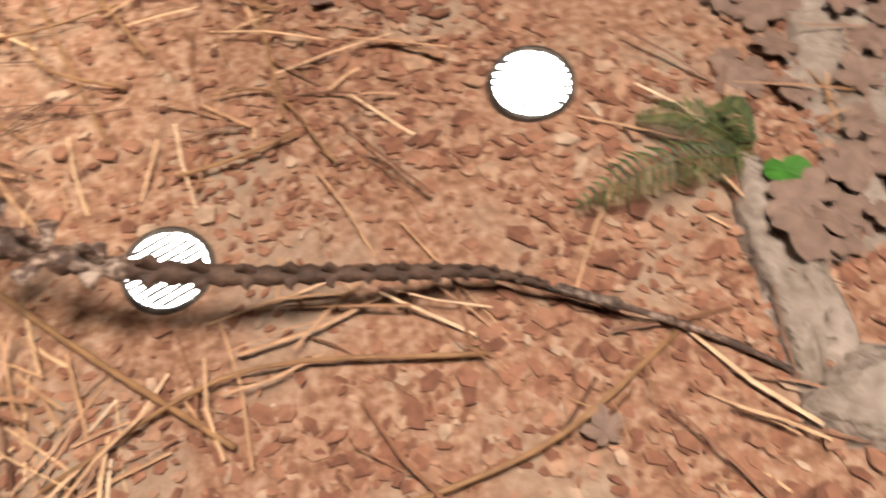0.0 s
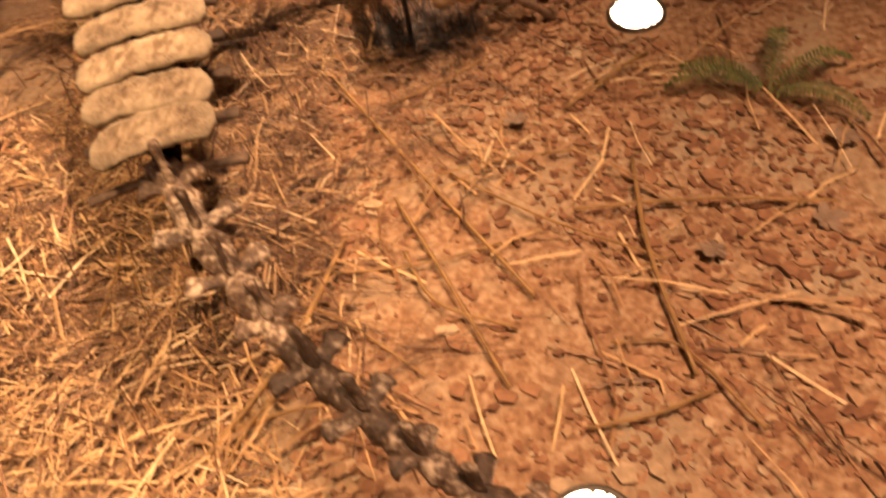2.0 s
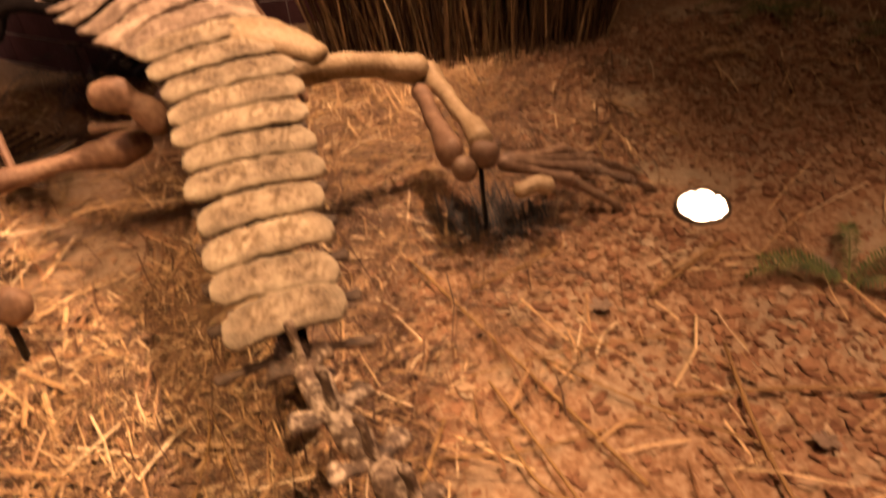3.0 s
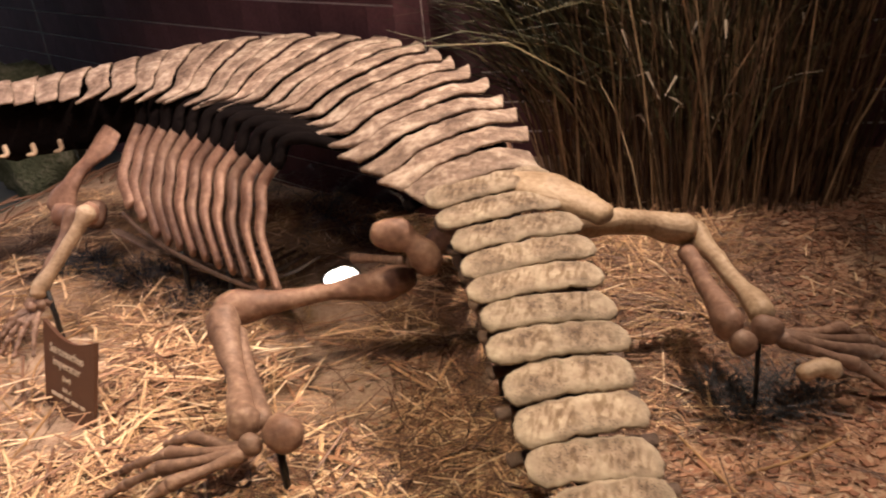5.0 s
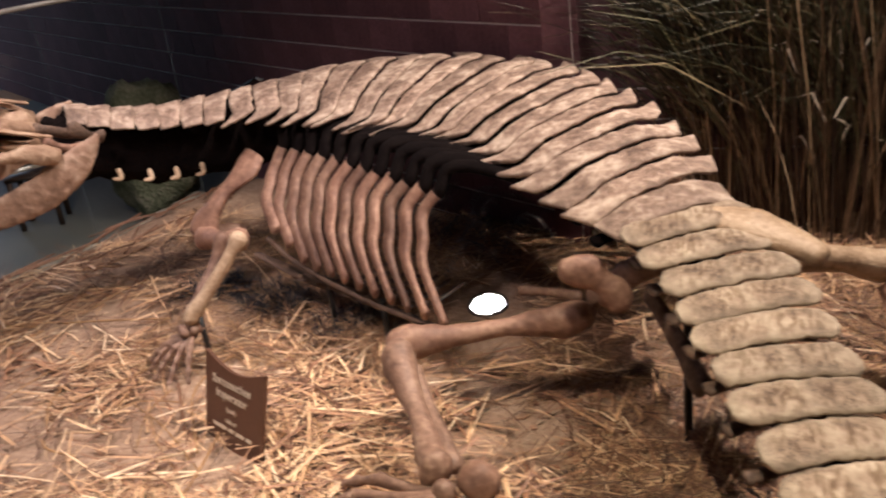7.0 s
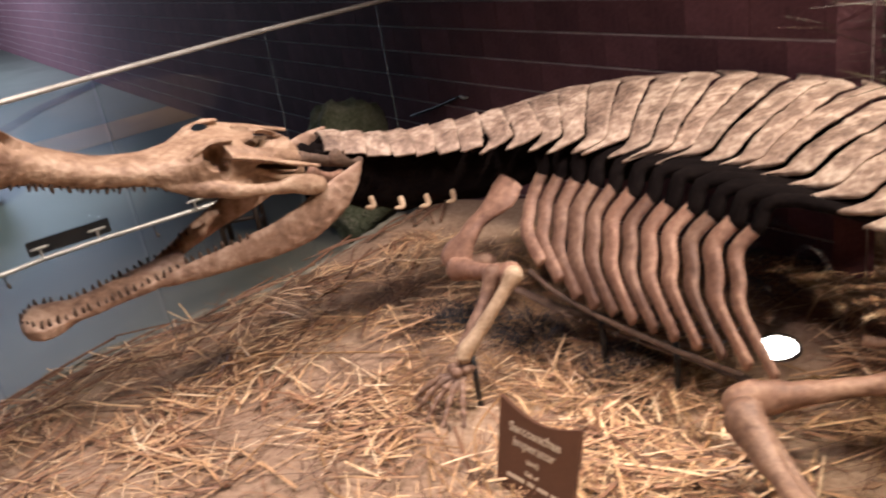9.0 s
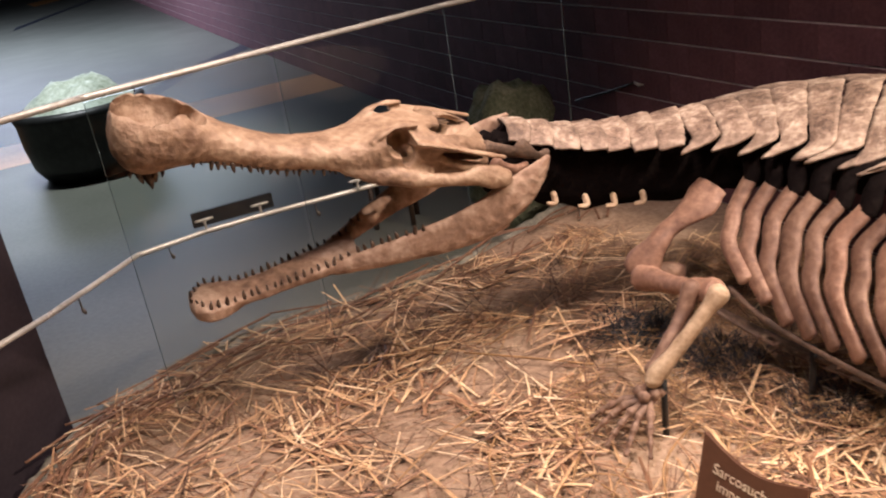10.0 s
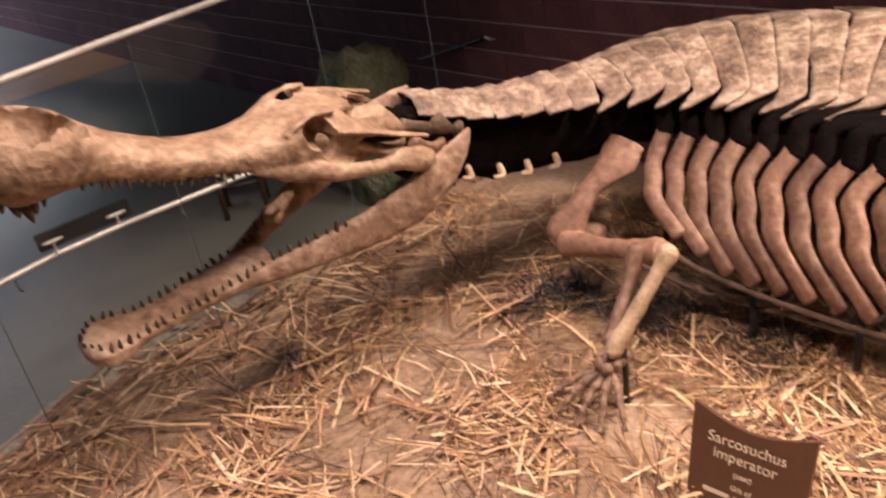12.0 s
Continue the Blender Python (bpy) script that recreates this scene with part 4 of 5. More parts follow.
for m in (1, -1):
    HOLES += [(0.675, 1.270, m * 0.165, 0.058, 0.062, 0.110, 0.45), (0.645, 1.215, m * 0.180, 0.030, 0.050, 0.12, -0.2), (0.50, 1.160, m * 0.18, 0.110, 0.042, 0.17, -0.38), (0.40, 1.150, m * 0.20, 0.120, 0.017, 0.12, -0.38), (0.475, 1.30, m * 0.085, 0.062, 0.13, 0.046, -0.25)]
for rows, mat in (([(0.29, 1.13, 0.10), (0.21, 1.10, 0.12), (0.12, 1.06, 0.09)], M_SPINE), ([(0.27, 1.06, 0.15), (0.18, 1.01, 0.15), (0.12, 0.98, 0.12)], M_RIB), ([(0.14, 1.09, 0.11), (0.08, 1.05, 0.12), (0.01, 1.00, 0.09)], M_SPINE)):
    bone("occipital_bone", [(*head_at(a, h, b), w, w * 0.6) for (a, h, b), w in zip(rows, (0.040, 0.022, 0.034))], mat, skeleton, sides=12, count=14, lump=0.7)
for m in (1, -1):
    bone("quadrate_bone", [(*head_at(a, h, m * b), w, t) for a, h, b, w, t in ((0.575, 1.205, 0.150, 0.022, 0.010), (0.51, 1.165, 0.170, 0.015, 0.010), (0.43, 1.118, 0.192, 0.022, 0.012), (0.36, 1.09, 0.200, 0.030, 0.014))], M_SKULL, skeleton, sides=10, count=14, lump=0.4)
skull = fused("skull", pieces, M_SKULL, HOLES, "tan long-snouted skull with a wide nostril opening")

JAW = [(0.88, 0.745, 0.675, 0.104), (1.00, 0.728, 0.665, 0.097), (1.15, 0.70, 0.645, 0.086), (1.30, 0.678, 0.625, 0.079), (1.40, 0.668, 0.612, 0.080), (1.48, 0.672, 0.600, 0.100), (1.55, 0.682, 0.598, 0.110), (1.60, 0.68, 0.610, 0.085), (1.625, 0.66, 0.632, 0.04)]
pieces = [loft(JAW, 4.2, 50, 40)]
for m in (1, -1):
    pieces.append(bars([(0.05, 1.075, m * 0.21, 0.014, 0.013), (0.10, 1.03, m * 0.225, 0.046, 0.020), (0.20, 0.955, m * 0.24, 0.082, 0.022), (0.34, 0.880, m * 0.245, 0.090, 0.022), (0.50, 0.818, m * 0.22, 0.078, 0.024), (0.68, 0.776, m * 0.18, 0.062, 0.027), (0.85, 0.729, m * 0.125, 0.047, 0.032), (1.00, 0.692, m * 0.07, 0.034, 0.030)], 14, 30, 0.07))
jaw = fused("lower_jaw", pieces, M_JAW, [], "brown lower jaw hanging wide open")

# teeth: one curved cone, shared
tv, tf = sweep([(0, 0, 0.006, 0.0095, 0.0095), (0.001, 0, -0.010, 0.0092, 0.0092), (0.003, 0, -0.021, 0.0065, 0.0065), (0.006, 0, -0.031, 0.0018, 0.0018)], 8, 7, (0, 1, 0), 0.1)
TOOTH = bpy.data.meshes.new("tooth")
TOOTH.from_pydata([tuple(v) for v in tv], [], tf)
TOOTH.materials.append(M_TOOTH)
TOOTH.polygons.foreach_set("use_smooth", [True] * len(TOOTH.polygons))


def tooth(owner, s, h, b, size, up, rnd):
    ob = new("tooth", TOOTH)
    ob.parent = owner
    turn = Matrix.Rotation(math.pi if up else 0, 4, FORE) @ Matrix.Rotation(rnd.uniform(-0.2, 0.2), 4, LEFT) @ Matrix.Rotation(rnd.uniform(0, 6), 4, "Z")
    ob.matrix_basis = Matrix.Translation(head_at(s, h, b)) @ turn @ Matrix.Scale(size, 4)


rnd = random.Random(5)
SK, JW = np.array(spline(SKULL, 200)), np.array(spline(JAW, 200))


def lip(table, s, f, square, sign):
    """Height of a loft's upper or lower face at s, at the share f of its half width."""
    r = table[min(199, int(np.searchsorted(table[:, 0], s)))]
    return (r[1] + r[2]) / 2 + sign * (r[1] - r[2]) / 2 * (1 - f ** square) ** (1 / square), r[3] * f


for m in (1, -1):
    for i in range(30):
        s = 0.66 + 0.80 * i / 29 + rnd.uniform(-0.006, 0.006)
        h, b = lip(SK, s, 0.84, 2.5, -1)
        tooth(skull, s, h, m * b, rnd.uniform(0.45, 0.95), False, rnd)
    for i in range(5):
        s = 1.575 + 0.028 * i
        h, b = lip(SK, s, 0.62, 2.5, -1)
        tooth(skull, s, h, m * b, (0.9, 1.3, 1.9, 1.5, 1.0)[i], False, rnd)
    for i in range(28):
        s = 0.62 + 0.92 * i / 27 + rnd.uniform(-0.006, 0.006)
        if m < 0 and s < 0.80:
            continue
        if s < 0.90:
            f = (s - 0.58) / 0.32
            h, b = 0.870 - 0.113 * f, 0.200 - 0.112 * f
        else:
            h, b = lip(JW, s, 0.84, 4.2, 1)
        tooth(jaw, s, h, m * b, rnd.uniform(0.65, 1.1), True, rnd)
    for i in range(3):
        h, b = lip(JW, 1.57 + 0.02 * i, 0.7 - 0.2 * i, 4.2, 1)
        tooth(jaw, 1.57 + 0.02 * i, h, m * b, rnd.uniform(0.6, 0.9), True, rnd)
# short ribs below the neck
for i in range(4):
    p, t, s, hw = back_at(TOTAL - 0.70 + 0.143 * i)
    c = p + s * 0.13 - Vector((0, 0, 0.300))
    mbone("neck_rib", [(*c, 0.016, 0.012), (*(c + s * 0.02 - Vector((0, 0, 0.04))), 0.018, 0.012), (*(c + s * 0.015 + t * 0.035 - Vector((0, 0, 0.048))), 0.012, 0.008)], M_PALE, "small pale neck rib" if i == 1 else "", sides=8, count=8)

# ---- things round it ----


def ground_lamp(x, y):
    lamp = group_empty("ground_lamp", (x, y, ground_height(x, y) + 0.014), "round dark-rimmed lamp set flush in the ground, glowing white", "lamp", "ground lamps")
    v, f = lathe([(0.084, 0.003), (0.086, 0.008), (0.091, 0.010), (0.097, 0.008), (0.099, 0.0), (0.100, -0.07)], 40)
    mesh_object("rim", v, f, M_RING, lamp, "dark metal rim")
    v, f = lathe([(0.0001, 0.004), (0.04, 0.0035), (0.0855, 0.002), (0.0855, -0.03)], 40)
    mesh_object("lens", v, f, M_LENS, lamp, "bright frosted lens")
    for k in range(9):
        b = -0.068 + 0.017 * k
        w = math.sqrt(0.083 ** 2 - b * b)
        part("louvre", box(-w, b - 0.0042, 0.003, w, b + 0.0042, 0.007), M_RING, lamp, smooth=False)
    lamp.rotation_euler = (radians(8), 0, 0.5)
    return lamp


lamp_first = ground_lamp(*LAMPS[0])
for x, y in LAMPS[1:]:
    copy_thing(lamp_first, Matrix.Translation((x, y, ground_height(x, y) + 0.014)) @ Matrix.Rotation(radians(8), 4, "X") @ Matrix.Rotation(x, 4, "Z"))


def text_part(words, size, x, z, parent):
    cu = bpy.data.curves.new("lettering", "FONT")
    cu.body, cu.size, cu.align_x, cu.extrude = words, size, "CENTER", 0.0012
    tmp = new("lettering", cu)
    bpy.context.view_layer.update()
    me = bpy.data.meshes.new_from_object(tmp.evaluated_get(bpy.context.evaluated_depsgraph_get()))
    bpy.data.objects.remove(tmp)
    me.materials.clear()
    me.materials.append(M_LETTER)
    ob = new("lettering", me)
    ob.parent = parent
    ob.matrix_basis = pose(x, -0.011, z, 90, 0, 0)
    return ob


def info_sign():
    sign = group_empty("information_sign", (-3.712, 2.506, -0.039), "brown metal sign with cream lettering, standing in straw", "sign")
    verts, faces, n = [], [], 18
    for y in (-0.008, 0.008):
        for k in range(n + 1):
            f = k / n
            verts.append((-0.2 + 0.4 * f, y, 0.375 - 0.05 * math.sin(math.pi * f) ** 1.1))
        for k in range(n + 1):
            f = k / n
            verts.append((-0.185 + 0.37 * f, y, -0.05 - 0.02 * math.sin(math.pi * f)))
    w = 2 * (n + 1)
    for k in range(n):
        a, b, c, e = k, k + 1, n + 1 + k + 1, n + 1 + k
        faces += [(e, c, b, a), (w + a, w + b, w + c, w + e), (a, b, w + b, w + a), (c, e, w + e, w + c)]
    faces += [(0, w, w + n + 1, n + 1), (n, 2 * n + 1, w + 2 * n + 1, w + n)]
    mesh_object("panel", verts, faces, M_SIGN, sign, "brown panel with a hollowed upper edge", smooth=False)
    part("stake", box(-0.02, 0.009, -0.15, 0.02, 0.02, 0.2, 0.002), M_BLACK, sign, smooth=False)
    text_part("Sarcosuchus", 0.052, -0.01, 0.258, sign)
    text_part("imperator", 0.052, -0.01, 0.206, sign)
    text_part("(cast)", 0.028, -0.01, 0.158, sign)
    text_part("Gift of", 0.026, -0.01, 0.110, sign)
    for x0, x1 in ((-0.135, -0.045), (-0.030, 0.005), (0.02, 0.075), (0.09, 0.125)):
        part("line_bar", box(x0, -0.0095, 0.074, x1, -0.0079, 0.089), M_LETTER, sign, smooth=False)
    sign.rotation_euler = (radians(-16), 0, radians(-24.8))
    return sign


info_sign()

# railing of glass beyond the head
RAIL_TOP = [(-6.36, 1.45), (-6.26, 2.33), (-6.04, 3.22), (-5.75, 4.26), (-5.42, 5.02), (-5.20, 5.60)]
RAIL_LOW = [(-6.58, 1.55), (-6.68, 2.12), (-6.86, 2.76), (-6.73, 3.12), (-6.56, 3.42), (-6.26, 3.87), (-5.98, 4.30)]
railing = group_empty("glass_railing", (-6.4, 3.0, FLOOR_Z), "frameless glass railing with a pale tube handrail", "railing")
RO = Vector((-6.4, 3.0, FLOOR_Z))


def rail_tube(name, pts, z, r, label):
    rows = []
    for a, b in zip(pts, pts[1:]):
        for f in (0.02, 0.5, 0.98):
            rows.append((a[0] + (b[0] - a[0]) * f - RO.x, a[1] + (b[1] - a[1]) * f - RO.y, z - RO.z, r, r))
    v, f = sweep(rows, 12, len(rows) * 4, None)
    return mesh_object(name, v, f, M_RAIL, railing, label)


top_rail = rail_tube("top_rail", RAIL_TOP, 1.55, 0.0145, "pale tube along the top of the glass")
low_rail = rail_tube("handrail", RAIL_LOW, 0.595, 0.0145, "pale lower tube with bracket clamps")
for a, b in zip(RAIL_TOP[1:5], RAIL_TOP[2:6]):
    pa, pb = Vector((*a, 0)), Vector((*b, 0))
    way = (pb - pa).normalized()
    nrm = Vector((0, 0, 1)).cross(way) * 0.006
    pa, pb = pa + way * 0.012, pb - way * 0.012
    corners = []
    for z in (FLOOR_Z + 0.005, 1.532):
        for q in (pa - nrm, pa + nrm, pb + nrm, pb - nrm):
            corners.append(Vector((q.x, q.y, z)) - RO)
    fs = [(0, 1, 2, 3), (7, 6, 5, 4), (0, 4, 5, 1), (1, 5, 6, 2), (2, 6, 7, 3), (3, 7, 4, 0)]
    if a[1] < 4.0:
        pane = mesh_object("glass_panel", corners, fs, M_GLASS, railing, smooth=False)
        pane.visible_shadow = False
    q = pa - RO
    v, f = sweep([(q.x, q.y, 0.01, 0.0015, 0.004), (q.x, q.y, 1.715, 0.0015, 0.004)], 4, 2, tuple(way))
    mesh_object("glass_edge", v, f, M_EDGE, railing, smooth=False)
for x, y, ang in ((-6.73, 3.13, 60), (-6.57, 3.40, 58), (-6.23, 3.86, 55), (-6.0, 4.2, 55)):
    br = mesh_object("bracket", *sweep([(0, 0, 0, 0.009, 0.009), (0, 0, 0.05, 0.009, 0.009), (0, 0, 0.055, 0.05, 0.012), (0, 0, 0.066, 0.05, 0.012)], 8, 10, (1, 0, 0)), M_RAIL, railing, "pale T-shaped bracket")
    br.matrix_basis = Matrix.Translation(Vector((x, y, 0.60)) - RO) @ Matrix.Rotation(radians(ang), 4, "Z")
for x, y, ang, w in ((-6.68, 3.30, 59, 0.23), (-6.20, 4.02, 56, 0.16)):
    pl = part("mounting_board", box(-w, 0.0, 0.0, w, 0.025, 0.085, 0.003), M_BLACK, railing, "black board clamped to the tube", smooth=False)
    pl.matrix_basis = Matrix.Translation(Vector((x, y, 0.61)) - RO) @ Matrix.Rotation(radians(ang), 4, "Z")
for x, y in ((-6.82, 2.93), (-6.40, 3.66), (-6.72, 2.3)):
    hk = mesh_object("hook", *sweep([(0, 0, 0, 0.004, 0.004), (0, 0, -0.05, 0.004, 0.004), (0.012, 0, -0.07, 0.011, 0.011), (0.02, 0, -0.085, 0.004, 0.004)], 8, 10), M_RING, railing, "small hanging metal hook")
    hk.matrix_basis = Matrix.Translation(Vector((x, y, 0.59)) - RO)

# floor markings
def strip(name, pts, wide, mat, label, z):
    verts = []
    for (xa, ya) in pts:
        verts += [(xa, ya, z), (xa + wide[0], ya + wide[1], z)]
    fs = [(2 * k, 2 * k + 1, 2 * k + 3, 2 * k + 2) for k in range(len(pts) - 1)]
    tagged(mesh_object(name, verts, fs, mat, smooth=False), label, "floor marking", kind="structure")


strip("floor_stripe", [(-10.75, 10.2), (-11.26, 9.26), (-11.75, 8.34), (-13.0, 6.0), (-15.0, 2.3)], (-1.27, 0.78), M_ORANGE, "orange stripe across the grey hall floor", FLOOR_Z + 0.004)
strip("floor_stripe", [(-50.0, 35.5), (-50.5, 34.0), (-49.3, 31.0), (-47.0, 27.0)], (-4.0, 2.0), M_ORANGE, "far orange stripe on the hall floor", FLOOR_Z + 0.004)
strip("floor_band", [(-16.6, 13.2), (-16.2, 12.4), (-15.6, 10.6), (-14.9, 9.4), (-13.6, 7.2)], (-0.6, 0.3), M_NAVY, "dark band across the grey hall floor", FLOOR_Z + 0.006)
strip("floor_band", [(-48.0, 34.0), (-47.2, 32.9), (-39.7, 24.4), (-34.0, 18.0)], (-1.2, 0.8), M_NAVY, "far dark band across the grey hall floor", FLOOR_Z + 0.006)


def touch_table():
    t = group_empty("touch_table", (-11.75, 5.75, FLOOR_Z), "round black pedestal topped by a pale stone relief", "table")
    v, f = lathe([(0.50, 0.0), (0.56, 0.03), (0.64, 0.16), (0.68, 0.40), (0.69, 0.66), (0.71, 0.70), (0.71, 0.76), (0.62, 0.78)], 48)
    mesh_object("pedestal", v, f, M_BLACK, t, "glossy black drum")
    verts, faces = [(0, 0, 1.03)], []
    for k in range(1, 9):
        for j in range(40):
            w, r = 2 * math.pi * j / 40, 0.60 * k / 8
            verts.append((r * math.cos(w), r * math.sin(w), 0.77 + 0.26 * (1 - (k / 8) ** 2) + (0.10 * noise.noise(Vector((r * math.cos(w) * 4, r * math.sin(w) * 4, 4))) + 0.05 * noise.noise(Vector((r * math.cos(w) * 11, r * math.sin(w) * 11, 2)))) * (1 - (k / 8) ** 4)))
    for j in range(40):
        faces.append((0, 1 + j, 1 + (j + 1) % 40))
        for k in range(7):
            a, b = 1 + k * 40, 1 + (k + 1) * 40
            faces.append((a + j, b + j, b + (j + 1) % 40, a + (j + 1) % 40))
    mesh_object("stone_relief", verts, faces, M_DISPLAY, t, "pale green-white stone relief")


touch_table()


def rock(name, place, size, mat, label, category, seed, rough=0.35, sub=4):
    bm = bmesh.new()
    bmesh.ops.create_icosphere(bm, subdivisions=sub, radius=1.0)
    for v in bm.verts:
        n = v.co.normalized()
        k = 1 + rough * noise.noise(n * 1.6 + Vector((seed, 0, 0))) + rough * 0.45 * noise.noise(n * 4.2 + Vector((0, seed, 0))) + 0.06 * noise.noise(n * 11)
        v.co = Vector((n.x * size[0], n.y * size[1], n.z * size[2])) * k
    ob = part(name, bm, mat, None)
    ob.location = place
    return tagged(ob, label, category)


rock("mossy_boulder", (-6.12, 5.45, 0.28), (0.36, 0.36, 0.60), M_MOSS, "tall grey-green boulder with moss, behind the neck", "rock", 2.3)
post = part("dark_pillar", box(-0.35, -0.3, 0.0, 0.35, 0.3, 2.6, 0.01), M_PANEL, None, smooth=False)
post.location, post.rotation_euler = (-7.1, 1.74, FLOOR_Z), (0, 0, 0.35)
tagged(post, "square plum-dark pillar beside the mound", "pillar")

# weathered rock and litter by the tail tip
STONES = [rock("grey_stone", (0.60, 0.74, 0.03), (0.09, 0.32, 0.10), M_ROCK, "long weathered grey stone lying beside the tail tip", "rock", 5.1, 0.4),
          rock("grey_stone", (0.70, 0.46, 0.03), (0.20, 0.11, 0.10), M_ROCK, "pale flat grey stone under the tail tip", "rock", 8.4, 0.35),
          rock("grey_stone", (0.96, 1.08, 0.02), (0.36, 0.52, 0.075), M_ROCK, "flat grey stone strewn with dry leaves", "rock", 3.7, 0.35)]
STONE_TOPS = [BVHTree.FromPolygons([v.co + ob.location for v in ob.data.vertices], [tuple(p.vertices) for p in ob.data.polygons]) for ob in STONES]


def litter_height(x, y):
    """Height of the ground or of the stone that lies on it."""
    z = ground_height(x, y)
    for tree in STONE_TOPS:
        hit = tree.ray_cast(Vector((x, y, 2)), Vector((0, 0, -1)))[0]
        z = max(z, hit.z) if hit else z
    return z


def leaf_mesh(lobes, size, curl, seed):
    """A flat leaf with lobes, slightly curled and of real thickness."""
    rnd = random.Random(seed)
    n = lobes * 8
    ring = []
    for k in range(n):
        a = 2 * math.pi * k / n
        r = size * (0.55 + 0.45 * abs(math.cos(a * lobes / 2)) ** 0.8) * (0.75 + 0.25 * math.cos(a)) * rnd.uniform(0.93, 1.07)
        x, y = r * math.cos(a), r * math.sin(a)
        ring.append((x, y, curl * (x * x + y * y) / size + rnd.uniform(-0.003, 0.003)))
    verts = [(0, 0, 0.002)] + ring + [(0, 0, 0.0005)] + [(x, y, z - 0.0015) for x, y, z in ring]
    m = n + 1
    faces = []
    for k in range(n):
        j = (k + 1) % n
        faces += [(0, 1 + k, 1 + j), (m, m + 1 + j, m + 1 + k), (1 + k, m + 1 + k, m + 1 + j, 1 + j)]
    return verts, faces


def fallen_leaf(x, y, z, size, lobes, mat, label, seed, tilt=0.2, curl=0.25):
    v, f = leaf_mesh(lobes, size, curl, seed)
    ob = mesh_object("fallen_leaf", v, f, mat, None, smooth=False)
    rnd = random.Random(seed)
    ob.matrix_world = Matrix.Translation((x, y, z)) @ Euler((rnd.uniform(-tilt, tilt), rnd.uniform(-tilt, tilt), rnd.uniform(0, 6.3))).to_matrix().to_4x4()
    return tagged(ob, label, "leaf")


fallen_leaf(0.64, 0.925, litter_height(0.64, 0.925) + 0.025, 0.075, 3, M_GREEN, "bright green fresh leaf lying on the stones", 1)
fallen_leaf(0.0, 1.70, 0.075, 0.060, 5, M_LEAF, "dry yellow-brown maple leaf on the bark mulch", 2)
rnd = random.Random(11)
for i in range(270):
    x, y = rnd.uniform(0.60, 1.35), rnd.uniform(0.42, 1.85)
    if noise.noise(Vector((x * 4.5, y * 4.5, 6))) > 0.22 or y < 0.75 and x < 0.80:
        continue
    fallen_leaf(x, y, litter_height(x, y) + rnd.uniform(0.012, 0.040), rnd.uniform(0.035, 0.085), rnd.choice((3, 5, 5)), M_LEAF, "curled brown dry leaf on the grey stones", 20 + i, 0.28, rnd.uniform(-0.35, 0.12))
for i, (x, y) in enumerate(((-0.28, 1.62), (0.12, 2.0), (-0.05, 2.35), (-0.75, 2.2), (0.2, 0.45), (-0.95, 0.55))):
    fallen_leaf(x, y, ground_height(x, y) + 0.03, rnd.uniform(0.04, 0.06), 5, M_LEAF, "dry maple leaf on the bark mulch", 90 + i, 0.08)


def ribbon(rows, wide_way=None):
    """A blade from rows (x, y, z, half width): a thin three-sided strip with real thickness."""
    verts, faces = [], []
    for k, r in enumerate(rows):
        a, b = rows[max(0, k - 1)], rows[min(len(rows) - 1, k + 1)]
        t = Vector((b[0] - a[0], b[1] - a[1], b[2] - a[2]))
        t = t.normalized() if t.length else Vector((0, 0, 1))
        s = (Vector(wide_way) if wide_way else Vector((0, 0, 1))).cross(t)
        s = s.normalized() if s.length > 1e-4 else t.orthogonal().normalized()
        u = t.cross(s)
        p = Vector(r[:3])
        verts += [p - s * r[3], p + s * r[3], p + u * r[3] * 0.45]
    for k in range(len(rows) - 1):
        o = 3 * k
        for a, b in ((0, 1), (1, 2), (2, 0)):
            faces.append((o + a, o + b, o + 3 + b, o + 3 + a))
    return verts, faces


def gather(pieces):
    verts, faces = [], []
    for v, f in pieces:
        o = len(verts)
        verts.extend(v)
        faces.extend(tuple(i + o for i in q) for q in f)
    return verts, faces


def fern(x, y, spread, fronds, seed, label, mat=None, rise=0.0):
    rnd = random.Random(seed)
    ob = group_empty("fern", (x, y, ground_height(x, y)), label, "fern", "ferns")
    for a in fronds:
        a, share = a if isinstance(a, tuple) else (a, 1.0)
        reach, lift = spread * share * rnd.uniform(0.85, 1.1), rnd.uniform(0.05, 0.09) + rise
        stem, pieces = [], []
        for j in range(15):
            f = j / 14
            stem.append((math.cos(a) * reach * f, math.sin(a) * reach * f, 0.02 + lift * math.sin(math.pi * min(1, f * 0.95)), 0.003 * (1 - 0.7 * f)))
        pieces.append(ribbon(stem))
        side = Vector((-math.sin(a), math.cos(a), 0))
        for j in range(2, 24):
            f = j / 24
            u = f * 14
            i = min(13, int(u))
            p = Vector(stem[i][:3]).lerp(Vector(stem[i + 1][:3]), u - i)
            length = 0.15 * spread * share ** 0.5 * math.sin(math.pi * (0.12 + 0.88 * f)) ** 0.7
            for m in (1, -1):
                e = p + side * m * length + Vector((math.cos(a), math.sin(a), 0)) * length * 0.45 + Vector((0, 0, -0.15 * length + rnd.uniform(-0.01, 0.01)))
                c = p.lerp(e, 0.5) + Vector((0, 0, 0.012))
                pieces.append(ribbon([(*p, 0.002), (*c, 0.0045), (*e, 0.0006)]))
        v, f = gather(pieces)
        mesh_object("frond", v, f, mat or M_FERN, ob, smooth=False)
    return ob


fern(0.60, 0.99, 0.43, ((3.36, 1.0), (2.65, 0.62), (2.1, 0.35)), 3, "olive-green fern lying on the bark mulch by the tail")
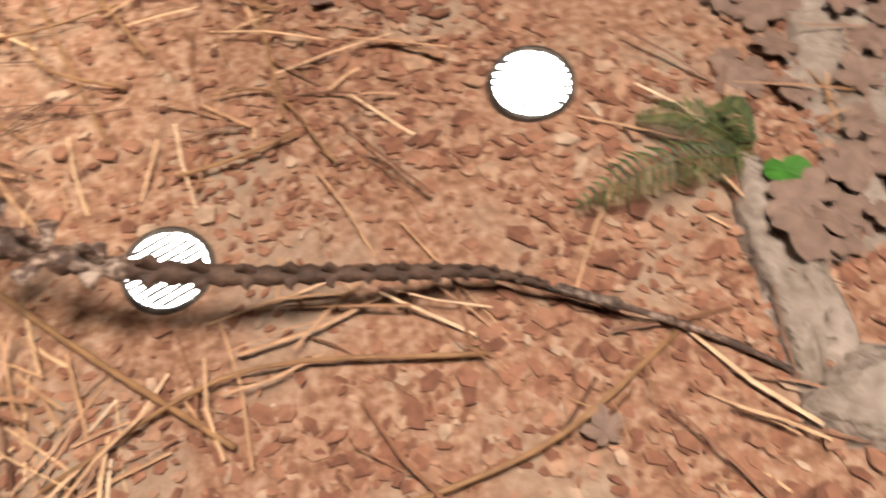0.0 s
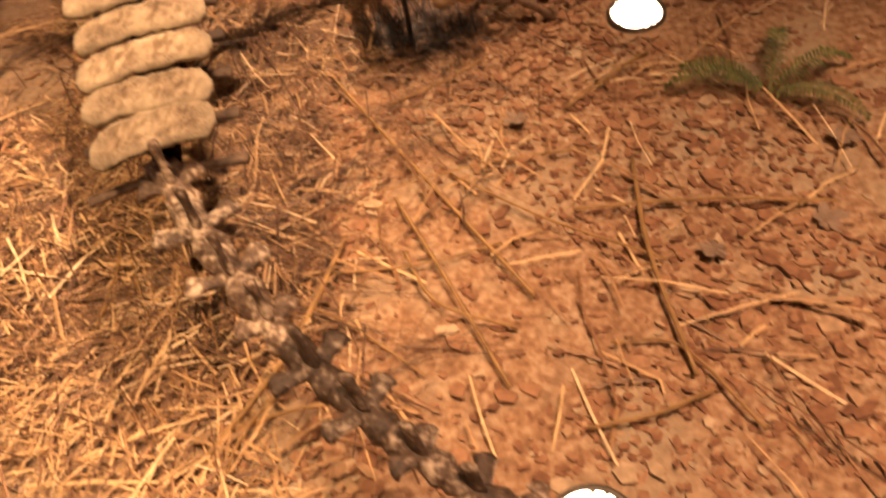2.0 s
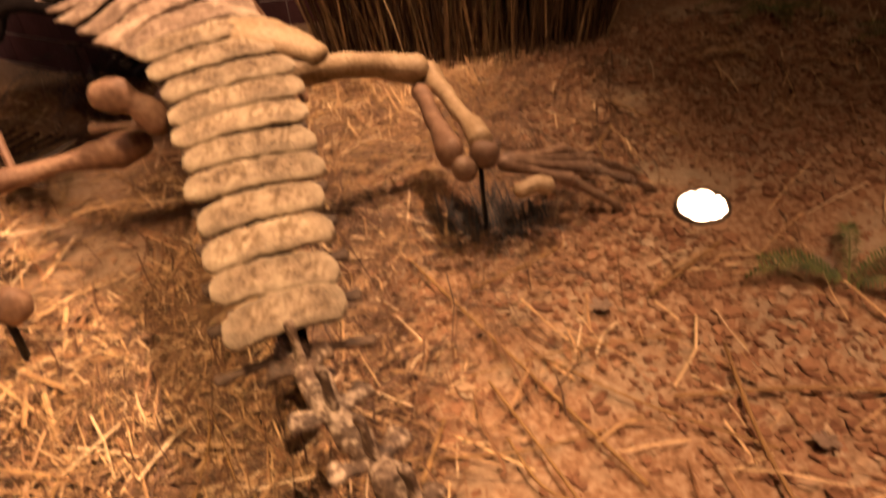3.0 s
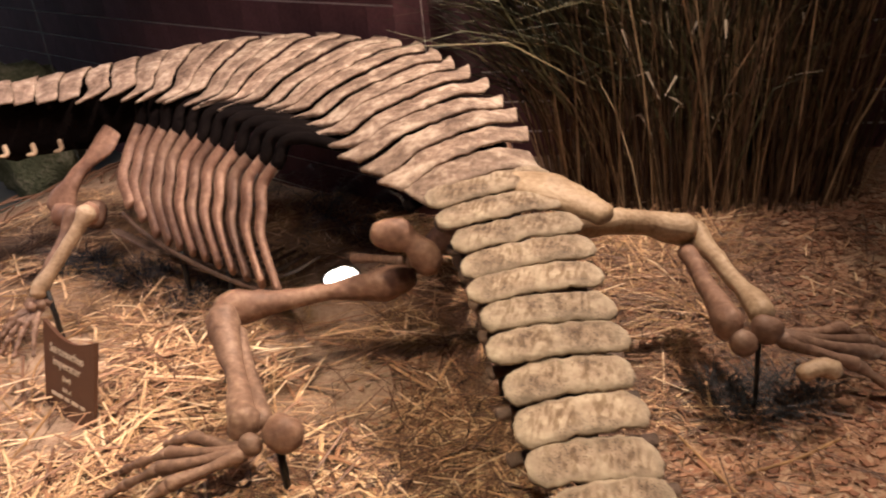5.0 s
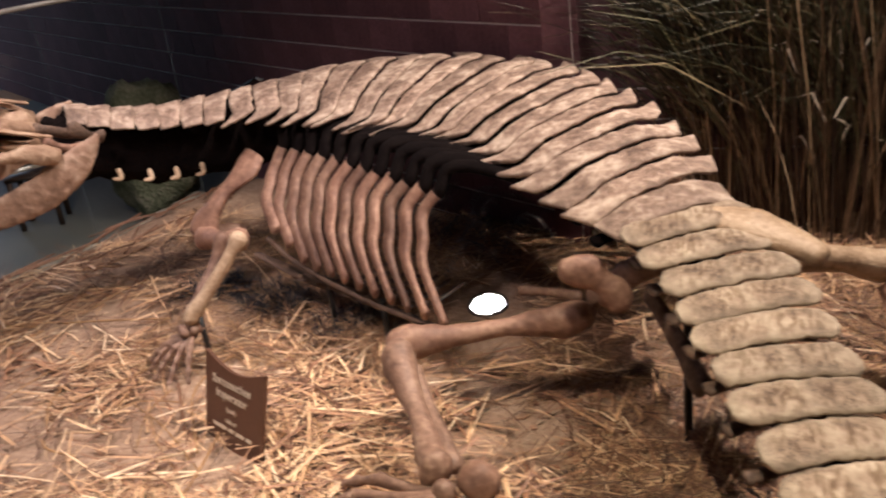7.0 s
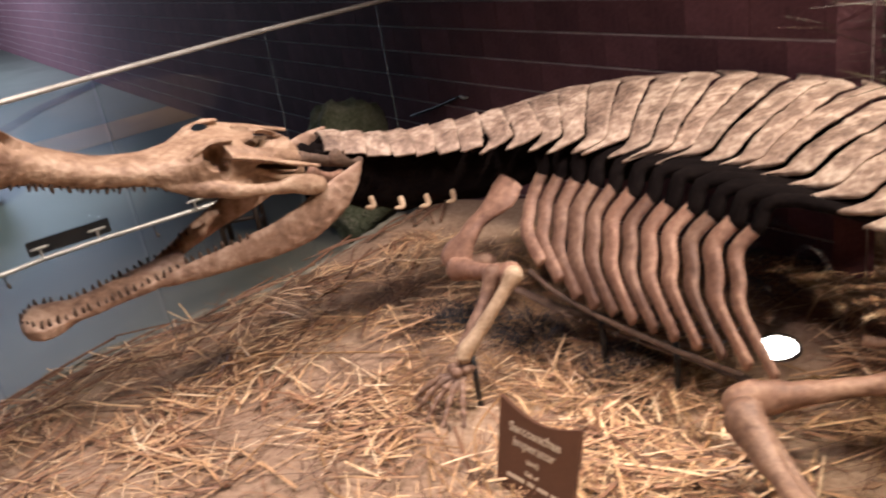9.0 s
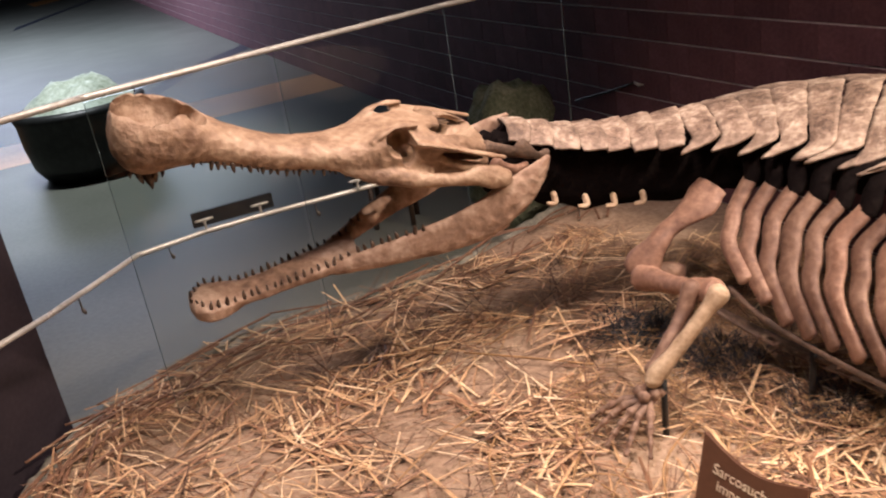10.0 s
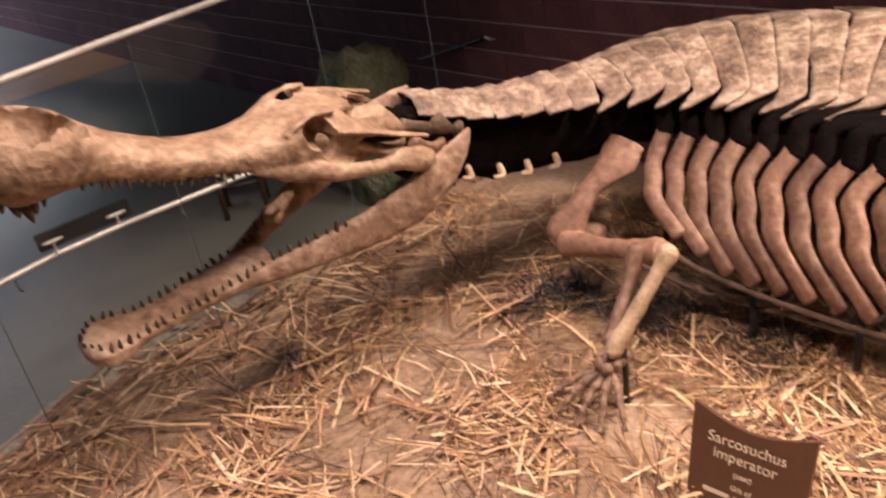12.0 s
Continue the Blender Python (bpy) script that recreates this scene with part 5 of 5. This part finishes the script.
fern(-0.02, 2.24, 0.30, (3.0, 0.4, 2.6, 5.6, 1.3), 5, "dull green fern growing from the bark mulch")
fern(0.45, 4.75, 0.42, (0.3, 1.2, 2.2, 3.0, 3.9, 4.6, 5.4), 8, "dark green fern in shade near the wall")
fern(0.95, 4.1, 0.36, (0.3, 1.3, 2.2, 3.1, 3.9, 4.8, 5.6), 9, "dark green fern in shade at the back")

fern(-3.30, 4.35, 0.52, (2.6, 2.0, 1.2, 0.5, 3.4, 5.6), 12, "dark grey withered fern fronds lying behind the ribs", M_FROND, 0.16)
fern(-3.0, 4.05, 0.40, (2.9, 2.2, 0.8, 4.2), 13, "dark grey withered fern fronds lying behind the ribs", M_FROND, 0.16)


def sprig(x, y, seed):
    rnd = random.Random(seed)
    ob = group_empty("grass_sprig", (x, y, ground_height(x, y)), "short bright green grass blades in straw", "grass")
    for k in range(7):
        a, h = rnd.uniform(0.2, 2.2), rnd.uniform(0.12, 0.22)
        v, f = ribbon([(0, 0, 0, 0.006), (math.cos(a) * h * 0.4, math.sin(a) * h * 0.3, h * 0.5, 0.006), (math.cos(a) * h, math.sin(a) * h * 0.7, h * 0.75, 0.001)])
        mesh_object("blade", v, f, M_GREEN, ob, smooth=False)


sprig(-2.22, 1.28, 4)


def reed_clump():
    rnd = random.Random(21)
    ob = group_empty("reed_clump", (-1.25, 4.66, 0.03), "tall dense clump of dark dry reeds behind the hips", "plant")
    stems, blades, dead = [], [], []
    for k in range(900):
        a, r = rnd.uniform(0, 6.283), 0.62 * math.sqrt(rnd.random())
        x, y = r * math.cos(a) * 1.3, r * math.sin(a) * 0.5
        h, lean = rnd.uniform(0.8, 2.7), rnd.gauss(0.02, 0.13)
        dx, dy = x * 0.50 + lean * h, y * 0.35 + rnd.gauss(0, 0.07) * h
        w = rnd.uniform(0.0028, 0.0062)
        stems.append(ribbon([(x, y, 0, w), (x + dx * 0.25, y + dy * 0.25, h * 0.4, w), (x + dx * 0.6, y + dy * 0.6, h * 0.75, w * 0.8), (x + dx, y + dy, h - 0.08 * abs(lean), w * 0.3)], (rnd.uniform(-1, 1), rnd.uniform(-1, 1), 0.1)))
    for k in range(1250):
        a, r = rnd.uniform(0, 6.283), 0.6 * math.sqrt(rnd.random())
        x, y = r * math.cos(a) * 1.25, r * math.sin(a) * 0.5
        z0, h = rnd.uniform(0.25, 1.6), rnd.uniform(0.35, 0.85)
        out = rnd.uniform(0.10, 0.55)
        b = rnd.gauss(math.pi if rnd.random() < 0.6 else 0.3, 0.9)
        dx, dy = math.cos(b) * out, math.sin(b) * out * 0.6
        w = rnd.uniform(0.0024, 0.0055)
        droop = rnd.uniform(-0.05, 0.22)
        blades.append(ribbon([(x, y, z0, w * 0.6), (x + dx * 0.4, y + dy * 0.4, z0 + h * 0.65, w), (x + dx, y + dy, z0 + h - droop, w * 0.2)], (rnd.uniform(-1, 1), rnd.uniform(-1, 1), 0.4)))
    for k in range(620):  # leaves that fan out over the back
        x, y, z0 = rnd.uniform(-0.95, -0.15), rnd.uniform(-0.30, 0.15), rnd.uniform(0.55, 1.25)
        out, rise = rnd.uniform(0.25, 0.95), rnd.uniform(0.15, 0.85)
        b = rnd.gauss(math.pi + 0.30, 0.30)
        dx, dy = math.cos(b) * out, math.sin(b) * out
        w = rnd.uniform(0.0022, 0.0055)
        blades.append(ribbon([(x, y, z0, w), (x + dx * 0.5, y + dy * 0.5, z0 + rise * 0.75, w), (x + dx, y + dy, z0 + rise - rnd.uniform(-0.08, 0.12), w * 0.2)], (0.1, rnd.uniform(-1, 1), 1)))
    for k in range(70):  # pale dead leaf ends
        a, r = rnd.uniform(0, 6.283), 0.6 * math.sqrt(rnd.random())
        x, y, z = r * math.cos(a) * 1.2, -abs(r * math.sin(a)) * 0.5 - 0.05, rnd.uniform(0.5, 1.9)
        b, n = rnd.uniform(0, 6.283), rnd.uniform(0.06, 0.17)
        drop = rnd.uniform(-0.06, 0.10)
        dead.append(ribbon([(x, y, z, 0.003), (x + math.cos(b) * n * 0.5, y + math.sin(b) * n * 0.5, z + 0.03, 0.006), (x + math.cos(b) * n, y + math.sin(b) * n, z - drop, 0.002)], (rnd.uniform(-1, 1), 0.4, rnd.uniform(-1, 1))))
    for name, pcs, mat in (("reed_stem", stems, M_REED), ("reed_leaf", blades, M_REED_GREEN), ("dead_leaf", dead, M_DEAD)):
        v, f = gather(pcs)
        o = mesh_object(name, v, f, mat, ob, smooth=False)
        o["kind"] = "stuff"
    return ob


reed_clump()


def needle_tuft(x, y, spread, count, seed, label):
    rnd = random.Random(seed)
    out = []
    for k in range(count):
        a, r = rnd.uniform(0, 6.283), spread * math.sqrt(rnd.random())
        px, py = r * math.cos(a), r * math.sin(a) * 0.7
        b, n = rnd.uniform(0, 6.283), rnd.uniform(0.06, 0.17)
        up = rnd.uniform(0.0, 0.09)
        out.append(ribbon([(px, py, 0.01, 0.002), (px + math.cos(b) * n / 2, py + math.sin(b) * n / 2, 0.02 + up * 0.7, 0.0022), (px + math.cos(b) * n, py + math.sin(b) * n, 0.015 + up, 0.0008)]))
    v, f = gather(out)
    ob = mesh_object("needle_tuft", v, f, M_SHADE_TUFT, None, smooth=False)
    ob.location = (x, y, ground_height(x, y))
    tagged(ob, label, "plant litter", kind="stuff")


# black tufts that darken the ground where arm, ribs and ankle shade it
needle_tuft(-4.52, 3.72, 0.20, 420, 61, "tuft of needles beside the elbow, black for the arm's shade")
needle_tuft(-4.10, 3.62, 0.22, 320, 62, "tuft of needles under the ribs, black for the shade there")
needle_tuft(-1.08, 2.74, 0.20, 380, 64, "tuft of needles under the far ankle, black for the shade there")
needle_tuft(-3.55, 3.42, 0.24, 300, 63, "tuft of needles under the ribs, black for the shade there")


def footstool():
    st = group_empty("stool", (-7.05, 5.16, FLOOR_Z), "low dark wooden stool on the hall floor", "stool")
    part("seat", box(-0.17, -0.15, 0.40, 0.17, 0.15, 0.435, 0.006), M_WOOD, st)
    for x in (-0.145, 0.145):
        for y in (-0.125, 0.125):
            part("leg", box(x - 0.018, y - 0.018, 0.0, x + 0.018, y + 0.018, 0.40, 0.003), M_WOOD, st)
        part("stretcher", box(x - 0.011, -0.107, 0.15, x + 0.011, 0.107, 0.18, 0.002), M_WOOD, st)
    part("stretcher", box(-0.127, -0.135, 0.22, 0.127, -0.115, 0.25, 0.002), M_WOOD, st)
    st.rotation_euler = (0, 0, 0.5)


footstool()


def wall_arm():
    ob = group_empty("wall_bracket", (-5.62, wall_y(-5.62) - 0.06, 0.60), "thin dark bracket arm with a small white tip on the wall", "bracket")
    mesh_object("arm", *sweep([(-0.36, 0.17, -0.12, 0.011, 0.011), (0.0, -0.02, 0.0, 0.010, 0.010), (0.26, -0.17, 0.10, 0.009, 0.009)], 8, 10), M_BLACK, ob)
    mesh_object("tip", *sweep([(0.27, -0.18, 0.105, 0.010, 0.008), (0.31, -0.205, 0.095, 0.012, 0.010), (0.35, -0.225, 0.10, 0.006, 0.005)], 8, 8), M_TRIM, ob, "small white tip")


wall_arm()

# ---- loose ground cover ----


def straw_piece(rnd, x, y, length, w, a, high=0.045, flat=0.10):
    z = ground_height(x, y) + rnd.uniform(0.004, high)
    dx, dy = math.cos(a) * length / 2, math.sin(a) * length / 2
    tilt = rnd.uniform(-flat, flat) * length
    bend = rnd.gauss(0, 0.06) * length
    return ribbon([(x - dx, y - dy, z - tilt, w), (x - dy * bend / length, y + dx * bend / length, z + 0.006, w), (x + dx, y + dy, z + tilt, w * 0.8)])


def on_bark(x, y):
    return x > -1.25 + 0.35 * noise.noise(Vector((y * 2, 1, 5))) - 0.22 * max(0, y - 1.6)


def straw_density(x, y):
    """How thickly straw covers the mound: in drifts, thick on the visitors' side, thin on the bark."""
    if on_bark(x, y):
        return 0.08
    n = noise.noise(Vector((x * 1.3, y * 1.9, 11))) + 0.5 * noise.noise(Vector((x * 4, y * 5, 3)))
    d = max(0.06, 0.52 + 1.25 * n)
    if y < 2.4 and x > -4.0:
        d += 0.55
    elif x < -4.0:
        d *= 0.75
    return d


def scatter_straw(name, tufts, each, x0, x1, y0, y1, seed, lengths, widths, label, mat, least=0.0):
    """Straw falls in tufts: a few stems that share a heading, with strays."""
    rnd = random.Random(seed)
    out = []
    for k in range(tufts):
        x, y = rnd.uniform(x0, x1), rnd.uniform(y0, y1)
        if rnd.random() > max(least, straw_density(x, y)):
            continue
        a = rnd.uniform(0, 6.283)
        for m in range(rnd.randint(1, each)):
            px, py = x + rnd.gauss(0, 0.06), y + rnd.gauss(0, 0.06)
            if px < rim_x(py) + (0.04 if mat is M_NEEDLE else 0.14 + 0.12 * noise.noise(Vector((py * 5, 2, 8)))) or not clear_of_lamps(px, py, 0.24 if mat is M_STRAW else 0.32) or (px + 3.68) ** 2 + (py - 2.36) ** 2 < 0.03:
                continue
            out.append(straw_piece(rnd, px, py, rnd.uniform(*lengths), rnd.uniform(*widths), a + rnd.gauss(0, 0.45)))
    v, f = gather(out)
    tagged(mesh_object(name, v, f, mat, smooth=False), label, "straw", kind="stuff")


scatter_straw("straw", 6800, 7, -6.7, 1.2, 0.0, 4.9, 31, (0.08, 0.34), (0.0016, 0.0046), "golden straw strewn over the soil mound", M_STRAW)
scatter_straw("bold_straw", 1050, 6, -6.8, -2.3, 1.2, 4.6, 39, (0.12, 0.46), (0.0032, 0.0085), "long broad pale straw strewn below the head", M_STRAW)
scatter_straw("short_straw", 3600, 6, -4.4, -1.2, 0.2, 2.7, 33, (0.03, 0.15), (0.0012, 0.003), "short chopped golden straw heaped on the visitors' side", M_STRAW)
scatter_straw("fine_litter", 4200, 5, -6.7, 1.5, 0.2, 4.9, 35, (0.02, 0.09), (0.0008, 0.0018), "fine dry plant litter between the straw", M_STALK)
scatter_straw("dark_needle_litter", 1500, 7, -2.7, -0.9, 1.2, 3.9, 37, (0.12, 0.40), (0.0012, 0.003), "long dark brown needles strewn under the hips", M_NEEDLE, 0.22)
scatter_straw("dark_needle_litter", 620, 5, -6.5, -3.3, 1.5, 4.4, 40, (0.18, 0.50), (0.0015, 0.0036), "long dark stems strewn below the head", M_NEEDLE, 0.4)
scatter_straw("dark_needle_litter", 1300, 6, -4.6, -1.0, 3.0, 4.8, 38, (0.12, 0.40), (0.0012, 0.003), "long dark brown needles strewn behind the ribs", M_STALK, 0.5)
scatter_straw("dark_needle_litter", 700, 7, -2.0, -0.5, 2.5, 4.5, 42, (0.12, 0.42), (0.0014, 0.0036), "dark brown needles strewn round the far hind leg", M_NEEDLE, 0.5)
scatter_straw("straw", 260, 6, -2.6, -1.2, 3.2, 4.6, 43, (0.12, 0.36), (0.002, 0.005), "golden straw strewn behind the hips", M_STRAW, 0.6)


def chip(rnd, x, y, r):
    a0, n = rnd.uniform(0, 6.28), 5
    z = ground_height(x, y) + rnd.uniform(0.0, 0.012)
    sx, sy = r, r * rnd.uniform(0.35, 0.8)
    rot, tx, ty = rnd.uniform(0, 6.28), rnd.uniform(-0.22, 0.22), rnd.uniform(-0.22, 0.22)
    c, s = math.cos(rot), math.sin(rot)
    top = []
    for k in range(n):
        a = a0 + 2 * math.pi * k / n + rnd.uniform(-0.3, 0.3)
        px, py = sx * math.cos(a), sy * math.sin(a)
        top.append((x + px * c - py * s, y + px * s + py * c, z + px * tx + py * ty + r * 0.15))
    low = [(px, py, pz - 0.10 * r - 0.003) for px, py, pz in top]
    return top + low, [tuple(range(n)), *[(k, n + k, n + (k + 1) % n, (k + 1) % n) for k in range(n)]]


def scatter_bark(count, seed):
    rnd = random.Random(seed)
    out = []
    while len(out) < count:
        x, y = rnd.uniform(-2.6, 1.9), rnd.uniform(0.0, 4.9)
        bare = noise.noise(Vector((x * 1.7, y * 1.7, 9))) > 0.18 and rnd.random() < 0.75
        if bare or not on_bark(x, y) and rnd.random() > 0.10 or not clear_of_lamps(x, y, 0.115):
            continue
        big = 0.5 + noise.noise(Vector((x * 2.3, y * 2.3, 2)))
        r = rnd.uniform(0.005, 0.018) if rnd.random() > 0.22 * big else rnd.uniform(0.018, 0.036)
        out.append(chip(rnd, x, y, r))
    v, f = gather(out)
    tagged(mesh_object("bark_mulch", v, f, M_BARK, smooth=False), "reddish-brown bark chips covering the ground by the tail", "mulch", kind="stuff")


scatter_bark(27000, 41)


def stalk(points, r, seed, label="long dry plant stalk lying on the mulch", mat=None):
    rows = [(x, y, ground_height(x, y) + z, r, r) for x, y, z in points]
    v, f = sweep(rows, 6, 12, None, 0.2, seed)
    tagged(mesh_object("stalk", v, f, mat or M_STALK), label, "stalk", "fallen stalks")


rnd = random.Random(77)
for (xa, ya), (xb, yb) in zip(RIM, RIM[1:]):  # long stalks swept against the rim
    for k in range(7):
        f = rnd.random()
        x, y = xa + (xb - xa) * f + rnd.uniform(0.06, 0.45), ya + (yb - ya) * f
        a, n = math.atan2(yb - ya, xb - xa) + rnd.gauss(0, 0.3), rnd.uniform(0.15, 0.42)
        stalk([(x - math.cos(a) * n, y - math.sin(a) * n, 0.03), (x, y, 0.04), (x + math.cos(a) * n, y + math.sin(a) * n, 0.03)], rnd.uniform(0.004, 0.009), k, "long dark dry stalk lying by the stone rim", M_NEEDLE)
for k in range(70):
    x, y, a, n = rnd.uniform(-5.6, -0.2), rnd.uniform(1.0, 4.4), rnd.uniform(0, 6.3), rnd.uniform(0.12, 0.38)
    if not clear_of_lamps(x, y, n + 0.12) or x - n < rim_x(y) + 0.1:
        continue
    b = rnd.gauss(0, 0.04)
    stalk([(x - math.cos(a) * n, y - math.sin(a) * n, 0.03), (x - math.sin(a) * b, y + math.cos(a) * b, 0.045), (x + math.cos(a) * n, y + math.sin(a) * n, 0.03)], rnd.uniform(0.0025, 0.006), k, "long dry plant stalk lying on straw")
for pts, r in (([(-1.38, 2.55, 0.03), (-1.17, 2.2, 0.04), (-0.72, 1.52, 0.03)], 0.006), ([(-0.55, 1.36, 0.03), (-0.40, 1.34, 0.03), (-0.26, 1.12, 0.03)], 0.004), ([(-0.98, 0.90, 0.03), (-0.75, 0.72, 0.035), (-0.45, 0.50, 0.03)], 0.007),
               ([(-0.80, 0.46, 0.03), (-0.45, 0.64, 0.04), (0.02, 0.62, 0.03)], 0.005), ([(-0.25, 0.34, 0.03), (0.10, 0.44, 0.04), (0.36, 0.62, 0.03)], 0.006), ([(-1.45, 1.05, 0.03), (-1.30, 1.35, 0.05), (-1.22, 1.75, 0.03)], 0.007),
               ([(-1.45, 1.62, 0.03), (-1.05, 1.62, 0.04), (-0.80, 1.70, 0.03)], 0.004), ([(-1.1, 1.9, 0.03), (-0.95, 1.6, 0.04), (-0.78, 1.25, 0.03)], 0.005)):
    stalk(pts, r, 3)

# ---- walls and ceiling ----
BW, BH, GAP = 0.40, 0.199, 0.012


def brick_mesh(length):
    bm = box(0.0016, -0.05, GAP / 2, length - 0.0016, 0.05, BH - GAP / 2)
    bmesh.ops.bevel(bm, geom=bm.edges[:], offset=0.002, segments=1, affect="EDGES")
    me = bpy.data.meshes.new("brick")
    bm.to_mesh(me)
    bm.free()
    me.materials.append(M_BRICK)
    return me


def block_wall(name, plan, near_x, tall):
    """A block wall along plan: a mortar core with thickness, and single blocks set proud of it."""
    run = np.concatenate([[0], np.cumsum([math.dist(a, b) for a, b in zip(plan, plan[1:])])])
    px, py = [p[0] for p in plan], [p[1] for p in plan]
    verts, faces = [], []
    for x, y in plan:
        verts += [(x, y - 0.0485, FLOOR_Z - 0.01), (x, y - 0.0485, 4.8), (x, y + 0.3, 4.8), (x, y + 0.3, FLOOR_Z - 0.01)]
    for k in range(len(plan) - 1):
        o = 4 * k
        faces += [(o, o + 1, o + 5, o + 4), (o + 1, o + 2, o + 6, o + 5), (o + 2, o + 3, o + 7, o + 6)]
    faces += [(3, 2, 1, 0), tuple(len(verts) - 4 + k for k in range(4))]
    wall = tagged(mesh_object(name, verts, faces, M_MORTAR, smooth=False), "long wall of dark reddish-plum blocks with pale joints", "wall", kind="structure")
    me = brick_mesh(BW)
    near, rest = 0, []
    for c in range(25):
        for k in range(int(run[-1] / BW) + 1):
            d = k * BW - (BW / 2 if c % 2 else 0)
            d, e = max(0.0, d), min(d + BW, float(run[-1]))
            xa, ya, xb, yb = (float(np.interp(g, run, q)) for g in (d, e) for q in (px, py))
            if xa < tall and c > 13:
                continue
            m = Matrix.Translation((xa, ya, FLOOR_Z + c * BH)) @ Matrix.Rotation(math.atan2(yb - ya, xb - xa), 4, "Z") @ Matrix.Diagonal((max(0.05, (e - d) / BW), 1, 1, 1))
            if near_x[0] < xa < near_x[1] and c < 14 and near < 300:
                ob = new("brick", me)
                ob.parent = wall
                ob.matrix_basis = m
                near += 1
            else:
                rest.append(m)
    base = [v.co.copy() for v in me.vertices]
    polys = [tuple(p.vertices) for p in me.polygons]
    verts, faces = [], []
    for m in rest:
        o = len(verts)
        verts.extend(m @ v for v in base)
        faces.extend(tuple(i + o for i in q) for q in polys)
    ob = mesh_object("bricks", verts, faces, M_BRICK, wall, smooth=False)
    ob["kind"] = "stuff"


def build_walls():
    block_wall("wall_north", [(float(x), wall_y(float(x))) for x in np.linspace(WALL_END, -58, 400)], (-8.6, 0), -16)
    block_wall("wall_recess", [(2.6, RECESS_Y), (-2.7, RECESS_Y)], (5, 6), -9)
    for name, b in (("wall_return", box(WALL_END - 0.15, wall_y(WALL_END) - 0.045, FLOOR_Z, WALL_END + 0.03, RECESS_Y + 0.3, 4.8)), ("wall_east", box(2.6, -4, -0.2, 2.8, 5.8, 4.8)), ("wall_south", box(-62, -4.2, -0.2, 2.8, -4, 4.8)), ("wall_west", box(-62.2, -4.2, -0.2, -62, 44, 4.8))):
        tagged(part(name, b, M_BRICK if name == "wall_return" else M_CEILING, None, smooth=False), "plain dark wall of the exhibition hall", "wall", kind="structure")
    tagged(part("ceiling", box(-62.2, -4.2, 4.8, 2.8, 44, 5.0), M_CEILING, None, smooth=False), "plain dark ceiling of the exhibition hall", "ceiling", kind="structure")


build_walls()
